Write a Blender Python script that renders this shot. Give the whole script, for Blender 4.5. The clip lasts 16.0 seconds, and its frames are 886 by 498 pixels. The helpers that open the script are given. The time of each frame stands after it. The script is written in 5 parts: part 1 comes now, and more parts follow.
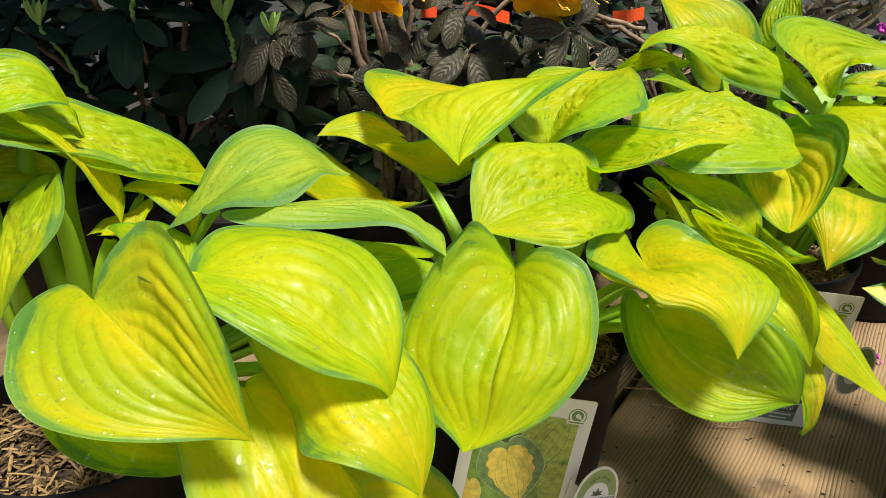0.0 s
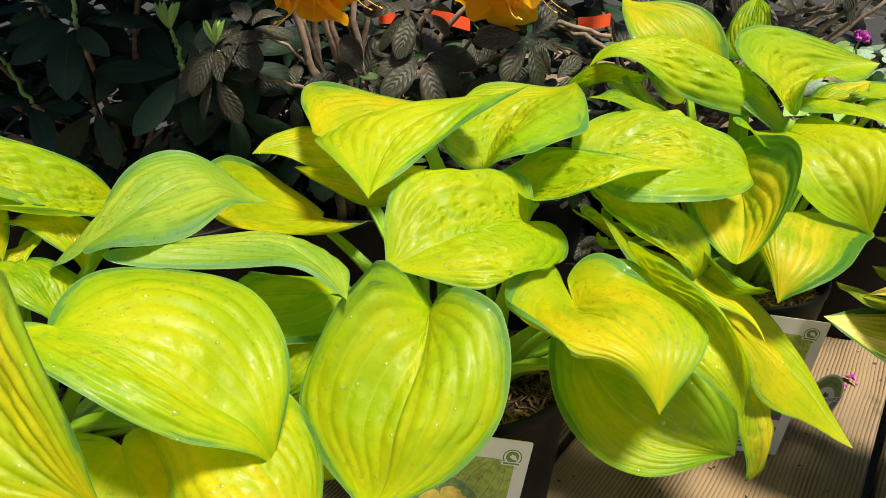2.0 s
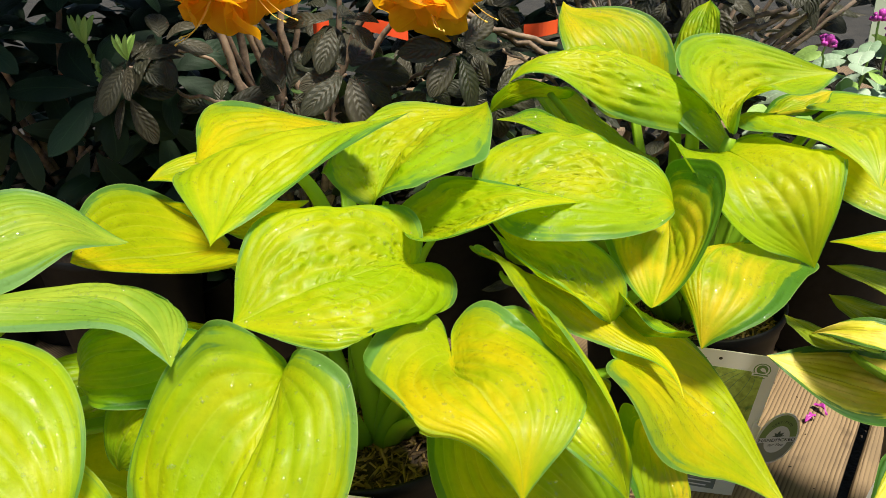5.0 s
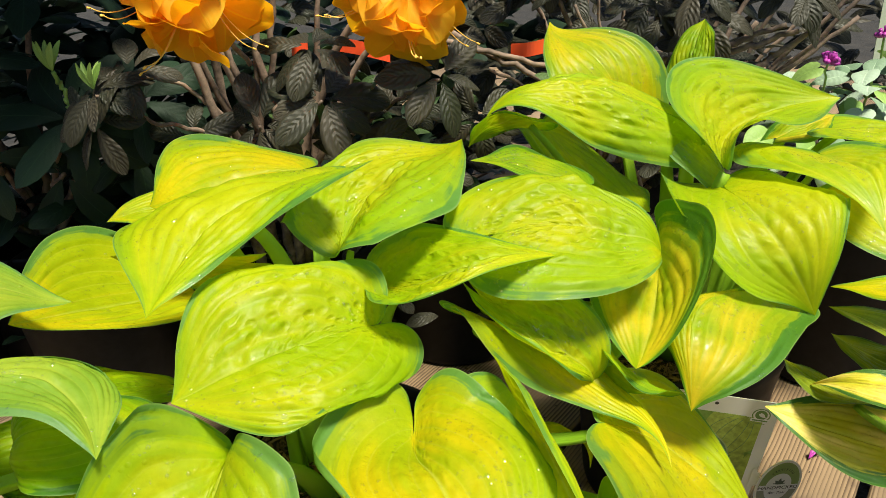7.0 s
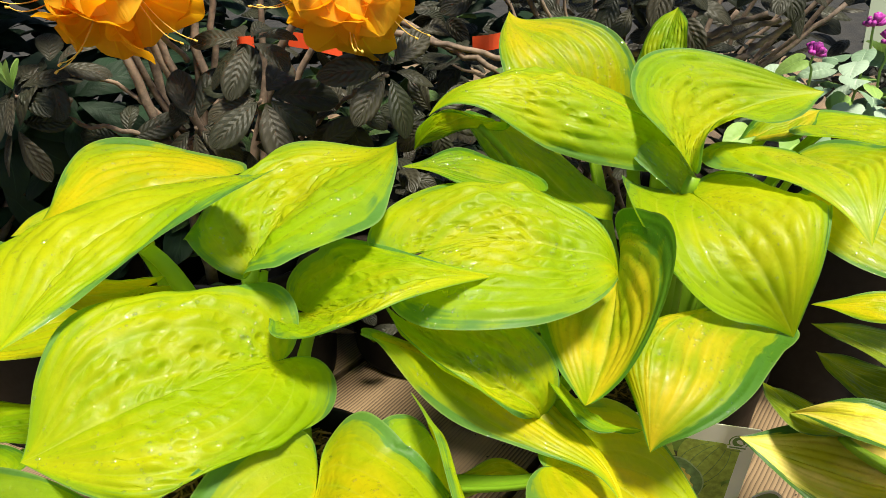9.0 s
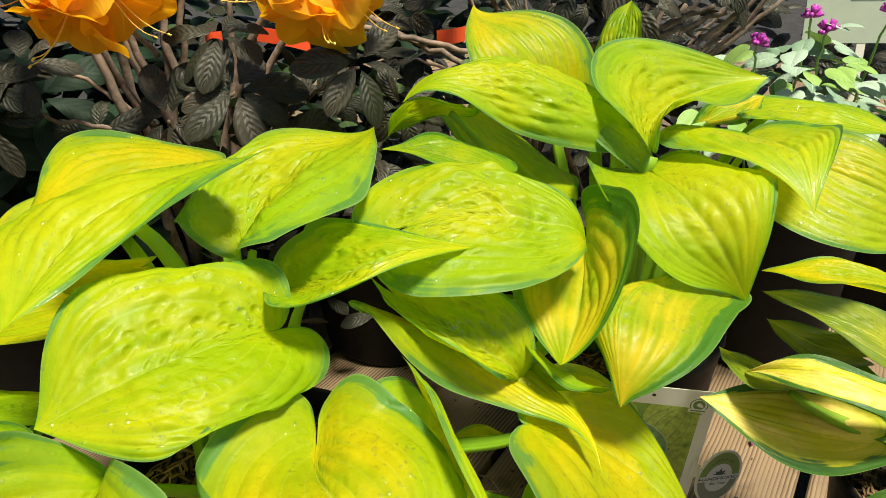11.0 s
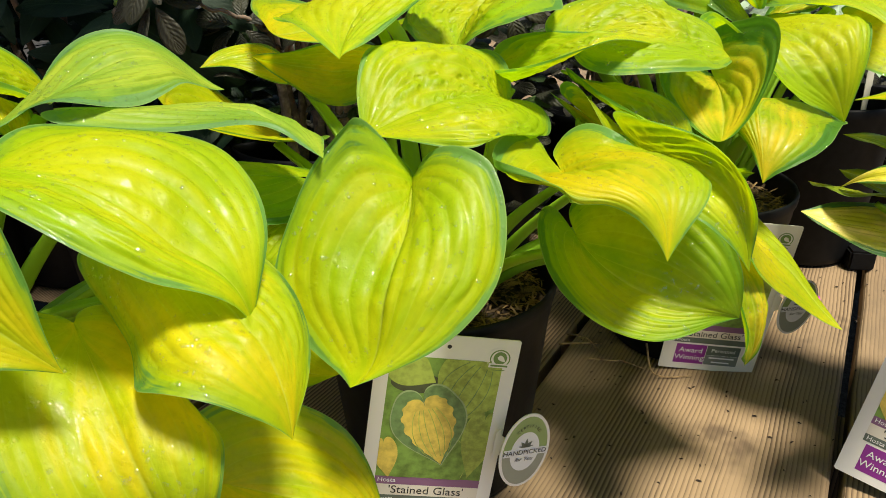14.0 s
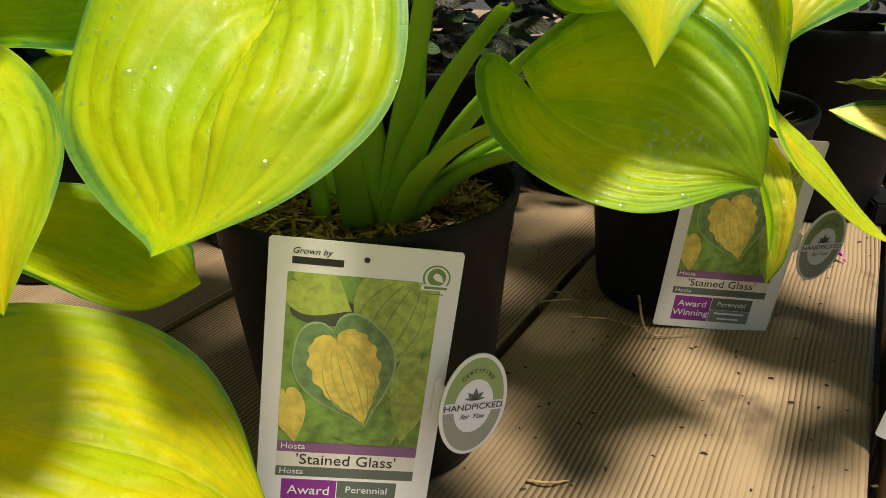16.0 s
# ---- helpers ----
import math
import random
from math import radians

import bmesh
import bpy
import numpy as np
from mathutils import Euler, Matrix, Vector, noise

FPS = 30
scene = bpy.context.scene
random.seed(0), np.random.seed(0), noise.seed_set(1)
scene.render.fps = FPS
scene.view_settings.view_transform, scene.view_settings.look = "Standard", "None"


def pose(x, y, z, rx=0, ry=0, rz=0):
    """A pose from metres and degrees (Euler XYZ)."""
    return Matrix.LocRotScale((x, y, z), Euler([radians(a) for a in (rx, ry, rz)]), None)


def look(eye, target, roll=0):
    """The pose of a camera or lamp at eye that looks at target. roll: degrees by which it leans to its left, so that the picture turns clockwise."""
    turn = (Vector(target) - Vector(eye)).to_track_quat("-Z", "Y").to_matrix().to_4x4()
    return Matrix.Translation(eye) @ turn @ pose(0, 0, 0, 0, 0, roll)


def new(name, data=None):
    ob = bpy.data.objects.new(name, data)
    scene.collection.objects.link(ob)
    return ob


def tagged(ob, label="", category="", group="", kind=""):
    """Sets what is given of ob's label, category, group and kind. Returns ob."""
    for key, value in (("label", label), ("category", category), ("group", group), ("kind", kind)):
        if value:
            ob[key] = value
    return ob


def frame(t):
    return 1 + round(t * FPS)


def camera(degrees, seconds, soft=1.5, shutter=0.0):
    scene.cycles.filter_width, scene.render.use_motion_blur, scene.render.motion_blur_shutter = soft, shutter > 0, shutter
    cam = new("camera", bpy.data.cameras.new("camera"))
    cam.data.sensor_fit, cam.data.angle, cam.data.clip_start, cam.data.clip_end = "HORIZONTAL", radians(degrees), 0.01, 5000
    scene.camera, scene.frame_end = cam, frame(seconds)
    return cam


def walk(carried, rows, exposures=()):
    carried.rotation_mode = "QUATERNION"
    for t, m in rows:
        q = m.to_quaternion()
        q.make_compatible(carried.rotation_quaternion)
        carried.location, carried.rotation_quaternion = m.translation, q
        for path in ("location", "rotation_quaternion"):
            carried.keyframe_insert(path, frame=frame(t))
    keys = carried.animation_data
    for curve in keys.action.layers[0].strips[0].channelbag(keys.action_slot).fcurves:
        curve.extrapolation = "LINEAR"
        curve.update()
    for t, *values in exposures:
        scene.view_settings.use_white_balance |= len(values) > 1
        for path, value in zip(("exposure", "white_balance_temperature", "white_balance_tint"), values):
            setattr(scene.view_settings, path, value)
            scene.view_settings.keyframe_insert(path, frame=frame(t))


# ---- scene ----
cam = camera(63.6, 16.0, soft=0.7)
METRES, EYE, TILT, LEAN, TURN = 0.85, 0.562, -25.0, 0.0, 0.0
ROWS = [
    (0.0, 0.0, 0.0, 0.0, 0.0, -0.0, -0.0),
    (0.5, 0.0198, 0.0117, 0.0112, 0.01, -0.1, -0.09),
    (1.0, 0.0337, 0.016, 0.0219, 0.1, -0.25, -0.17),
    (1.5, 0.0555, 0.0266, 0.0286, 0.26, -0.39, -0.16),
    (2.0, 0.0734, 0.0419, 0.0345, 0.43, -0.51, -0.13),
    (2.5, 0.0892, 0.0516, 0.0439, 0.61, -0.61, -0.1),
    (3.0, 0.1124, 0.0649, 0.0458, 0.84, -0.63, -0.09),
    (3.5, 0.1357, 0.0728, 0.0492, 1.02, -0.65, -0.09),
    (4.0, 0.1586, 0.0748, 0.0523, 1.16, -0.68, 0.27),
    (6.5, 0.1951, 0.157, 0.1064, 1.85, -0.75, 0.4),
    (7.0, 0.2101, 0.1538, 0.1142, 2.0, -0.82, 0.79),
    (7.5, 0.2314, 0.1666, 0.1156, 2.14, -0.97, 0.93),
    (8.0, 0.2425, 0.1756, 0.1197, 2.18, -1.0, 1.01),
    (8.5, 0.2516, 0.1932, 0.1222, 2.09, -1.08, 1.13),
    (9.0, 0.2591, 0.2256, 0.128, 1.83, -1.1, 1.27),
    (11.5, 0.2266, 0.1628, 0.0941, -2.25, -1.12, 2.91),
    (12.0, 0.1814, 0.1163, 0.0639, -2.61, -0.94, 3.0),
    (12.5, 0.1108, 0.0957, 0.0371, -2.9, -0.82, 3.06),
    (13.0, 0.0531, 0.0864, 0.0008, -3.24, -0.66, 3.14),
    (13.5, 0.0357, 0.0828, -0.0306, -3.82, -0.58, 2.84),
    (14.0, 0.0434, 0.0839, -0.0648, -4.06, -0.24, 2.6),
    (14.5, 0.0706, 0.1119, -0.0904, -4.33, 0.05, 2.4),
    (15.0, 0.0895, 0.1521, -0.1168, -4.29, 0.34, 2.23),
    (15.5, 0.0978, 0.2038, -0.1366, -4.2, 0.52, 2.36),
    (16.0, 0.1054, 0.2403, -0.1535, -4.07, 0.69, 2.96),
]
EXPOSURES = [(0.0, 0.79), (16.0, 0.79)]
walk(cam, [(t, pose(0, 0, EYE, TILT, LEAN, TURN) @ pose(METRES * x, METRES * y, METRES * z, 90 + pitch, roll, yaw)) for t, x, y, z, yaw, pitch, roll in ROWS], EXPOSURES)

# ---- sky and sun ----
SUN_ELEVATION, SUN_AZIMUTH = 69.0, 140.0
world = bpy.data.worlds.new("daylight")
scene.world = world
world.use_nodes = True
wn = world.node_tree
sky = wn.nodes.new("ShaderNodeTexSky")
sky.sky_type, sky.sun_disc = "NISHITA", False
sky.sun_elevation, sky.sun_rotation = radians(SUN_ELEVATION), radians(SUN_AZIMUTH)
wn.links.new(sky.outputs[0], wn.nodes["Background"].inputs[0])
wn.nodes["Background"].inputs[1].default_value = 0.058
sun_data = bpy.data.lights.new("sun", "SUN")
sun_data.energy, sun_data.angle, sun_data.color = 4.6, radians(11.0), (1.0, 0.945, 0.78)
sun = new("sun", sun_data)
az, el = radians(SUN_AZIMUTH), radians(SUN_ELEVATION)
sun.matrix_world = look((3 * math.sin(az) * math.cos(el), 3 * math.cos(az) * math.cos(el), 3 * math.sin(el)), (0, 0, 0))

rng = random.Random(7)


# ---- materials ----
class Mat:
    """A small wrapper for building node materials."""

    def __init__(self, name):
        self.m = bpy.data.materials.new(name)
        self.m.use_nodes = True
        self.t = self.m.node_tree
        self.b = self.t.nodes["Principled BSDF"]
        self.out = self.t.nodes["Material Output"]

    def node(self, kind, operation=None):
        n = self.t.nodes.new(kind)
        if operation:
            n.operation = operation
        return n

    def link(self, a, b):
        self.t.links.new(a, b)

    def math(self, op, a, b=None, c=None, clamp=False):
        n = self.node("ShaderNodeMath", operation=op)
        n.use_clamp = clamp
        for i, v in enumerate((a, b, c)):
            if v is None:
                continue
            if isinstance(v, (int, float)):
                n.inputs[i].default_value = v
            else:
                self.link(v, n.inputs[i])
        return n.outputs[0]

    def mix(self, f, a, b, mode="MIX"):
        n = self.node("ShaderNodeMix")
        n.data_type, n.blend_type = "RGBA", mode
        for sock, v in ((n.inputs[0], f), (n.inputs[6], a), (n.inputs[7], b)):
            if isinstance(v, (int, float)):
                sock.default_value = v
            elif isinstance(v, tuple):
                sock.default_value = (*v, 1.0)
            else:
                self.link(v, sock)
        return n.outputs[2]

    def ramp(self, f, lo, hi):
        n = self.node("ShaderNodeMapRange")
        n.interpolation_type = "SMOOTHSTEP"
        self.link(f, n.inputs[0])
        n.inputs[1].default_value, n.inputs[2].default_value = lo, hi
        return n.outputs[0]

    def noise(self, vec, scale, detail=3.0, rough=0.55, dist=0.0):
        n = self.node("ShaderNodeTexNoise")
        if vec is not None:
            self.link(vec, n.inputs["Vector"])
        n.inputs["Scale"].default_value, n.inputs["Detail"].default_value = scale, detail
        n.inputs["Roughness"].default_value, n.inputs["Distortion"].default_value = rough, dist
        return n.outputs["Fac"]

    def mapped(self, vec, scale=(1, 1, 1), rot=(0, 0, 0)):
        n = self.node("ShaderNodeMapping")
        self.link(vec, n.inputs[0])
        n.inputs["Scale"].default_value, n.inputs["Rotation"].default_value = scale, rot
        return n.outputs[0]

    def coord(self, kind="Object"):
        return self.node("ShaderNodeTexCoord").outputs[kind]

    def bump(self, height, strength, distance):
        n = self.node("ShaderNodeBump")
        self.link(height, n.inputs["Height"])
        n.inputs["Strength"].default_value, n.inputs["Distance"].default_value = strength, distance
        self.link(n.outputs[0], self.b.inputs["Normal"])
        return n.outputs[0]

    def set(self, color=None, rough=0.5, metal=0.0, spec=0.5):
        if isinstance(color, tuple):
            self.b.inputs["Base Color"].default_value = (*color, 1)
        elif color is not None:
            self.link(color, self.b.inputs["Base Color"])
        if isinstance(rough, (int, float)):
            self.b.inputs["Roughness"].default_value = rough
        else:
            self.link(rough, self.b.inputs["Roughness"])
        self.b.inputs["Metallic"].default_value = metal
        self.b.inputs["Specular IOR Level"].default_value = spec
        return self.m


def hosta_material(name, low, high, margin, edge=0.84, pucker=0.0, thin=0.54, wet=0.68):
    """A hosta blade: veined golden centre, streaks along the veins, blue-green feathered margin, water beads."""
    k = Mat(name)
    uv = k.coord("UV")
    sep = k.node("ShaderNodeSeparateXYZ")
    k.link(uv, sep.inputs[0])
    rnd = k.node("ShaderNodeObjectInfo").outputs["Random"]
    side = k.math("ABSOLUTE", k.math("MULTIPLY_ADD", sep.outputs[0], 2.0, -1.0))
    shift = k.node("ShaderNodeCombineXYZ")
    k.link(k.math("MULTIPLY", rnd, 37.0), shift.inputs[0])
    k.link(k.math("MULTIPLY", rnd, 91.0), shift.inputs[1])
    moved = k.node("ShaderNodeVectorMath", operation="ADD")
    k.link(uv, moved.inputs[0])
    k.link(shift.outputs[0], moved.inputs[1])
    mv = moved.outputs[0]
    along = sep.outputs[1]
    # everything that runs along the veins dies out where they meet, at the stalk and the tip
    open_ = k.math("MULTIPLY", k.ramp(along, 0.98, 0.70), k.ramp(along, 0.0, 0.14))
    streak = k.noise(k.mapped(mv, (15, 1.5, 1)), 1.0, 2.0, 0.5)
    feather = k.noise(k.mapped(mv, (17, 2.2, 1)), 1.0, 3.0, 0.65)
    broad = k.noise(k.mapped(mv, (2.2, 2.4, 1)), 1.0, 2.0, 0.5)
    streaks = k.math("MULTIPLY", k.math("SUBTRACT", streak, 0.5), k.math("MULTIPLY", open_, 0.40))
    tone = k.ramp(k.math("ADD", streaks, broad), 0.34, 0.68)
    centre = k.mix(tone, low, high)
    # pale thin veins
    vein = k.math("PINGPONG", k.math("MULTIPLY", side, 6.5), 0.5)
    line = k.math("MULTIPLY", k.ramp(vein, 0.07, 0.0), open_)
    centre = k.mix(k.math("MULTIPLY", line, 0.16), centre, (0.66, 0.74, 0.10))
    rib = k.ramp(side, 0.035, 0.0)
    centre = k.mix(k.math("MULTIPLY", rib, 0.35), centre, (0.62, 0.72, 0.12))
    drift = k.noise(k.mapped(mv, (1.3, 4.0, 1)), 1.0, 3.0, 0.6)
    fray = k.math("MULTIPLY", k.math("SUBTRACT", feather, 0.5), k.math("MULTIPLY_ADD", open_, 0.42, 0.05))
    reach = k.math("ADD", k.math("ADD", fray, side), k.math("MULTIPLY", k.math("SUBTRACT", drift, 0.5), 0.56))
    soft = k.ramp(reach, edge - 0.34, edge + 0.06)
    centre = k.mix(k.math("MULTIPLY", soft, 0.60), centre, (low[0] * 0.74, low[1] * 0.92, low[2]))
    half = k.ramp(reach, edge - 0.10, edge - 0.06)
    mid = (0.5 * low[0] + 0.5 * margin[0], 0.5 * low[1] + 0.5 * margin[1], margin[2] * 0.6)
    centre = k.mix(k.math("MULTIPLY", half, 0.40), centre, mid)
    mask = k.ramp(reach, edge - 0.01, edge + 0.055)
    mtone = k.mix(k.ramp(broad, 0.35, 0.65), margin, (margin[0] * 1.55, margin[1] * 1.28, margin[2] * 1.3))
    col = k.mix(mask, centre, mtone)
    mott = k.noise(k.coord("Object"), 230.0, 4.0, 0.65)
    col = k.mix(k.math("MULTIPLY", k.ramp(mott, 0.42, 0.66), 0.30), col, k.mix(1.0, col, (0.77, 0.82, 0.60), "MULTIPLY"))
    blotch = k.noise(k.coord("Object"), 58.0, 3.0, 0.6)
    col = k.mix(k.math("MULTIPLY", k.ramp(blotch, 0.50, 0.68), 0.22), col, k.mix(1.0, col, (0.73, 0.83, 0.7), "MULTIPLY"))
    rim = k.ramp(side, 0.982, 0.998)
    col = k.mix(k.math("MULTIPLY", rim, 0.30), col, (0.50, 0.64, 0.22))
    # water beads: small domes in some cells only, as a clear coat over the blade
    ob = k.coord("Object")
    vor = k.node("ShaderNodeTexVoronoi")
    k.link(ob, vor.inputs["Vector"])
    vor.inputs["Scale"].default_value = 290.0
    sel = k.node("ShaderNodeSeparateColor")
    k.link(vor.outputs["Color"], sel.inputs[0])
    patch = k.ramp(k.noise(ob, 26.0, 2.0), 0.34, 0.56)
    size = k.math("MULTIPLY", k.math("MULTIPLY", k.ramp(sel.outputs[0], 1.0 - wet, 1.1), 0.55), patch)
    dome = k.math("MAXIMUM", k.math("SUBTRACT", k.math("MULTIPLY", size, size), k.math("MULTIPLY", vor.outputs["Distance"], vor.outputs["Distance"])), 0.0)
    tiny = k.node("ShaderNodeTexVoronoi")
    k.link(ob, tiny.inputs["Vector"])
    tiny.inputs["Scale"].default_value = 640.0
    pick2 = k.node("ShaderNodeSeparateColor")
    k.link(tiny.outputs["Color"], pick2.inputs[0])
    spread = k.ramp(k.noise(ob, 17.0, 2.0), 0.40, 0.60)
    small = k.math("MULTIPLY", k.math("MULTIPLY", k.ramp(pick2.outputs[0], 0.45, 1.1), 0.5), spread)
    bead = k.math("MAXIMUM", k.math("SUBTRACT", k.math("MULTIPLY", small, small), k.math("MULTIPLY", tiny.outputs["Distance"], tiny.outputs["Distance"])), 0.0)
    dome = k.math("ADD", dome, k.math("MULTIPLY", bead, 0.45))
    drop = k.ramp(dome, 0.0, 0.02)
    fine = k.noise(ob, 420.0, 3.0)
    cells = k.node("ShaderNodeTexVoronoi")
    cells.feature = "SMOOTH_F1"
    cells.inputs["Smoothness"].default_value = 0.25
    k.link(k.mapped(mv, (21, 24, 1)), cells.inputs["Vector"])
    cells.inputs["Scale"].default_value = 1.0
    pick = k.node("ShaderNodeSeparateColor")
    k.link(cells.outputs["Color"], pick.inputs[0])
    # small hammered pits between the veins, thickest in the middle of the blade
    field = k.math("MULTIPLY", k.math("MULTIPLY", open_, k.math("MULTIPLY", k.ramp(side, 0.94, 0.65), k.ramp(along, 0.85, 0.55))), k.ramp(broad, 0.22, 0.50))
    pit = k.math("MULTIPLY", k.ramp(cells.outputs["Distance"], 0.60, 0.10), k.ramp(pick.outputs[0], 0.0, 0.7))
    pit = k.math("MULTIPLY", pit, field)
    swell = k.noise(k.mapped(mv, (9, 8, 1)), 1.0, 2.0)
    h = k.math("ADD", k.math("ADD", k.math("MULTIPLY", swell, k.math("MULTIPLY", open_, 0.45)), k.math("MULTIPLY", fine, 0.10)), k.math("MULTIPLY", pit, -(0.20 + 1.25 * pucker)))
    h = k.math("ADD", h, k.math("MULTIPLY", dome, 0.5))
    normal = k.bump(h, 0.6, 0.0020)
    glint = k.node("ShaderNodeBump")
    k.link(k.math("ADD", k.math("MULTIPLY", dome, 1.5), k.math("ADD", k.math("MULTIPLY", h, 0.7), k.math("MULTIPLY", k.noise(ob, 300.0, 2.0), 0.26))), glint.inputs["Height"])
    glint.inputs["Strength"].default_value, glint.inputs["Distance"].default_value = 1.0, 0.0016
    k.link(glint.outputs[0], k.b.inputs["Coat Normal"])
    film = k.ramp(k.noise(ob, 75.0, 3.0, 0.6), 0.52, 0.60)
    k.link(k.math("ADD", k.math("MULTIPLY", drop, 0.8), k.math("MULTIPLY", film, 0.30), clamp=True), k.b.inputs["Coat Weight"])
    k.b.inputs["Coat Roughness"].default_value = 0.07
    k.b.inputs["Coat IOR"].default_value = 1.45
    k.set(col, k.math("MULTIPLY_ADD", fine, 0.24, 0.36), spec=0.34)
    tr = k.node("ShaderNodeBsdfTranslucent")
    k.link(k.mix(1.0, col, (1.0, 1.0, 0.45), "MULTIPLY"), tr.inputs[0])
    k.link(normal, tr.inputs["Normal"])
    mx = k.node("ShaderNodeMixShader")
    mx.inputs[0].default_value = thin
    k.link(k.b.outputs[0], mx.inputs[1])
    k.link(tr.outputs[0], mx.inputs[2])
    k.link(mx.outputs[0], k.out.inputs[0])
    return k.m


def shrub_leaf_material(name, dark, light, rough=0.35, quilt=0.0, thin=0.12, spec=0.5):
    k = Mat(name)
    uv = k.coord("UV")
    sep = k.node("ShaderNodeSeparateXYZ")
    k.link(uv, sep.inputs[0])
    side = k.math("ABSOLUTE", k.math("MULTIPLY_ADD", sep.outputs[0], 2.0, -1.0))
    isl = k.math("FRACT", k.math("ADD", k.node("ShaderNodeNewGeometry").outputs["Random Per Island"], k.node("ShaderNodeObjectInfo").outputs["Random"]))
    ob = k.coord("Object")
    mott = k.noise(ob, 60.0, 3.0)
    col = k.mix(k.math("MULTIPLY_ADD", isl, 0.75, k.math("MULTIPLY", mott, 0.25)), dark, light)
    col = k.mix(k.math("MULTIPLY", k.ramp(side, 0.07, 0.0), 0.45), col, (light[0] * 1.6, light[1] * 1.6, light[2] * 1.5))
    ang = k.math("MULTIPLY_ADD", sep.outputs[1], 9.0, k.math("MULTIPLY", side, -2.2))
    veins = k.math("PINGPONG", ang, 0.5)
    h = k.math("ADD", k.math("MULTIPLY", veins, 0.4 + quilt), k.math("MULTIPLY", mott, 0.4))
    normal = k.bump(h, 0.5, 0.0015)
    k.set(col, k.math("MULTIPLY_ADD", mott, 0.25, rough), spec=spec)
    tr = k.node("ShaderNodeBsdfTranslucent")
    k.link(col, tr.inputs[0])
    mx = k.node("ShaderNodeMixShader")
    mx.inputs[0].default_value = thin
    k.link(k.b.outputs[0], mx.inputs[1])
    k.link(tr.outputs[0], mx.inputs[2])
    k.link(mx.outputs[0], k.out.inputs[0])
    return k.m


def plain(name, color, rough=0.5, scale=40.0, vary=0.25, bump=0.2, dist=0.001, spec=0.5, metal=0.0):
    """A painted, moulded or printed surface with slight mottling and relief."""
    k = Mat(name)
    ob = k.coord("Object")
    a = k.noise(ob, scale, 4.0, 0.6)
    b = k.noise(ob, scale * 0.13, 2.0, 0.5)
    f = k.math("ADD", k.math("MULTIPLY", a, 0.5), k.math("MULTIPLY", b, 0.5))
    d = tuple(c * (1 - vary) for c in color)
    e = tuple(min(1.0, c * (1 + vary)) for c in color)
    col = k.mix(k.ramp(f, 0.35, 0.65), d, e)
    k.bump(a, bump, dist)
    return k.set(col, k.math("MULTIPLY_ADD", b, 0.3, rough - 0.15, clamp=True), metal, spec)


def wood_material():
    """Weathered softwood boards; the grain runs along each board's own x."""
    k = Mat("weathered_wood")
    ob = k.coord("Object")
    rnd = k.node("ShaderNodeObjectInfo").outputs["Random"]
    off = k.node("ShaderNodeCombineXYZ")
    k.link(k.math("MULTIPLY", rnd, 13.0), off.inputs[0])
    k.link(k.math("MULTIPLY", rnd, 7.0), off.inputs[1])
    add = k.node("ShaderNodeVectorMath", operation="ADD")
    k.link(ob, add.inputs[0])
    k.link(off.outputs[0], add.inputs[1])
    v = add.outputs[0]
    wave = k.node("ShaderNodeTexWave")
    wave.wave_type, wave.bands_direction, wave.wave_profile = "BANDS", "Y", "SAW"
    k.link(k.mapped(v, (1.0, 1.0, 0.0)), wave.inputs["Vector"])
    wave.inputs["Scale"].default_value, wave.inputs["Distortion"].default_value = 70.0, 7.0
    wave.inputs["Detail"].default_value, wave.inputs["Detail Scale"].default_value = 3.0, 0.07
    wide = k.ramp(k.noise(k.mapped(v, (0.7, 16.0, 0.0)), 1.0, 2.0, 0.5), 0.30, 0.66)
    ring = k.math("MULTIPLY", wave.outputs["Fac"], k.math("MULTIPLY_ADD", wide, 0.6, 0.4))
    grime = k.noise(k.mapped(v, (3.0, 5.0, 1.0)), 1.0, 5.0, 0.7)
    fibre = k.noise(k.mapped(v, (14, 420, 60)), 1.0, 4.0, 0.65)
    broad = k.noise(k.mapped(v, (2.4, 9, 4)), 1.0, 3.0)
    stain = k.ramp(k.noise(k.mapped(v, (1, 1.3, 1)), 10.0, 3.0, 0.55), 0.60, 0.74)
    base = k.mix(broad, (0.225, 0.150, 0.082), (0.345, 0.240, 0.140))
    base = k.mix(k.math("MULTIPLY", k.ramp(ring, 0.20, 0.75), 0.85), base, (0.052, 0.031, 0.018))
    base = k.mix(k.math("MULTIPLY", k.ramp(fibre, 0.5, 0.75), 0.4), base, (0.15, 0.09, 0.05))
    base = k.mix(k.math("MULTIPLY", k.ramp(grime, 0.45, 0.72), 0.45), base, (0.10, 0.075, 0.052))
    base = k.mix(k.math("MULTIPLY", stain, 0.7), base, (0.045, 0.029, 0.019))
    h = k.math("ADD", k.math("MULTIPLY", ring, -0.7), k.math("MULTIPLY", fibre, 0.5))
    k.bump(h, 0.5, 0.0016)
    return k.set(base, k.math("MULTIPLY_ADD", fibre, 0.25, 0.52), spec=0.3)


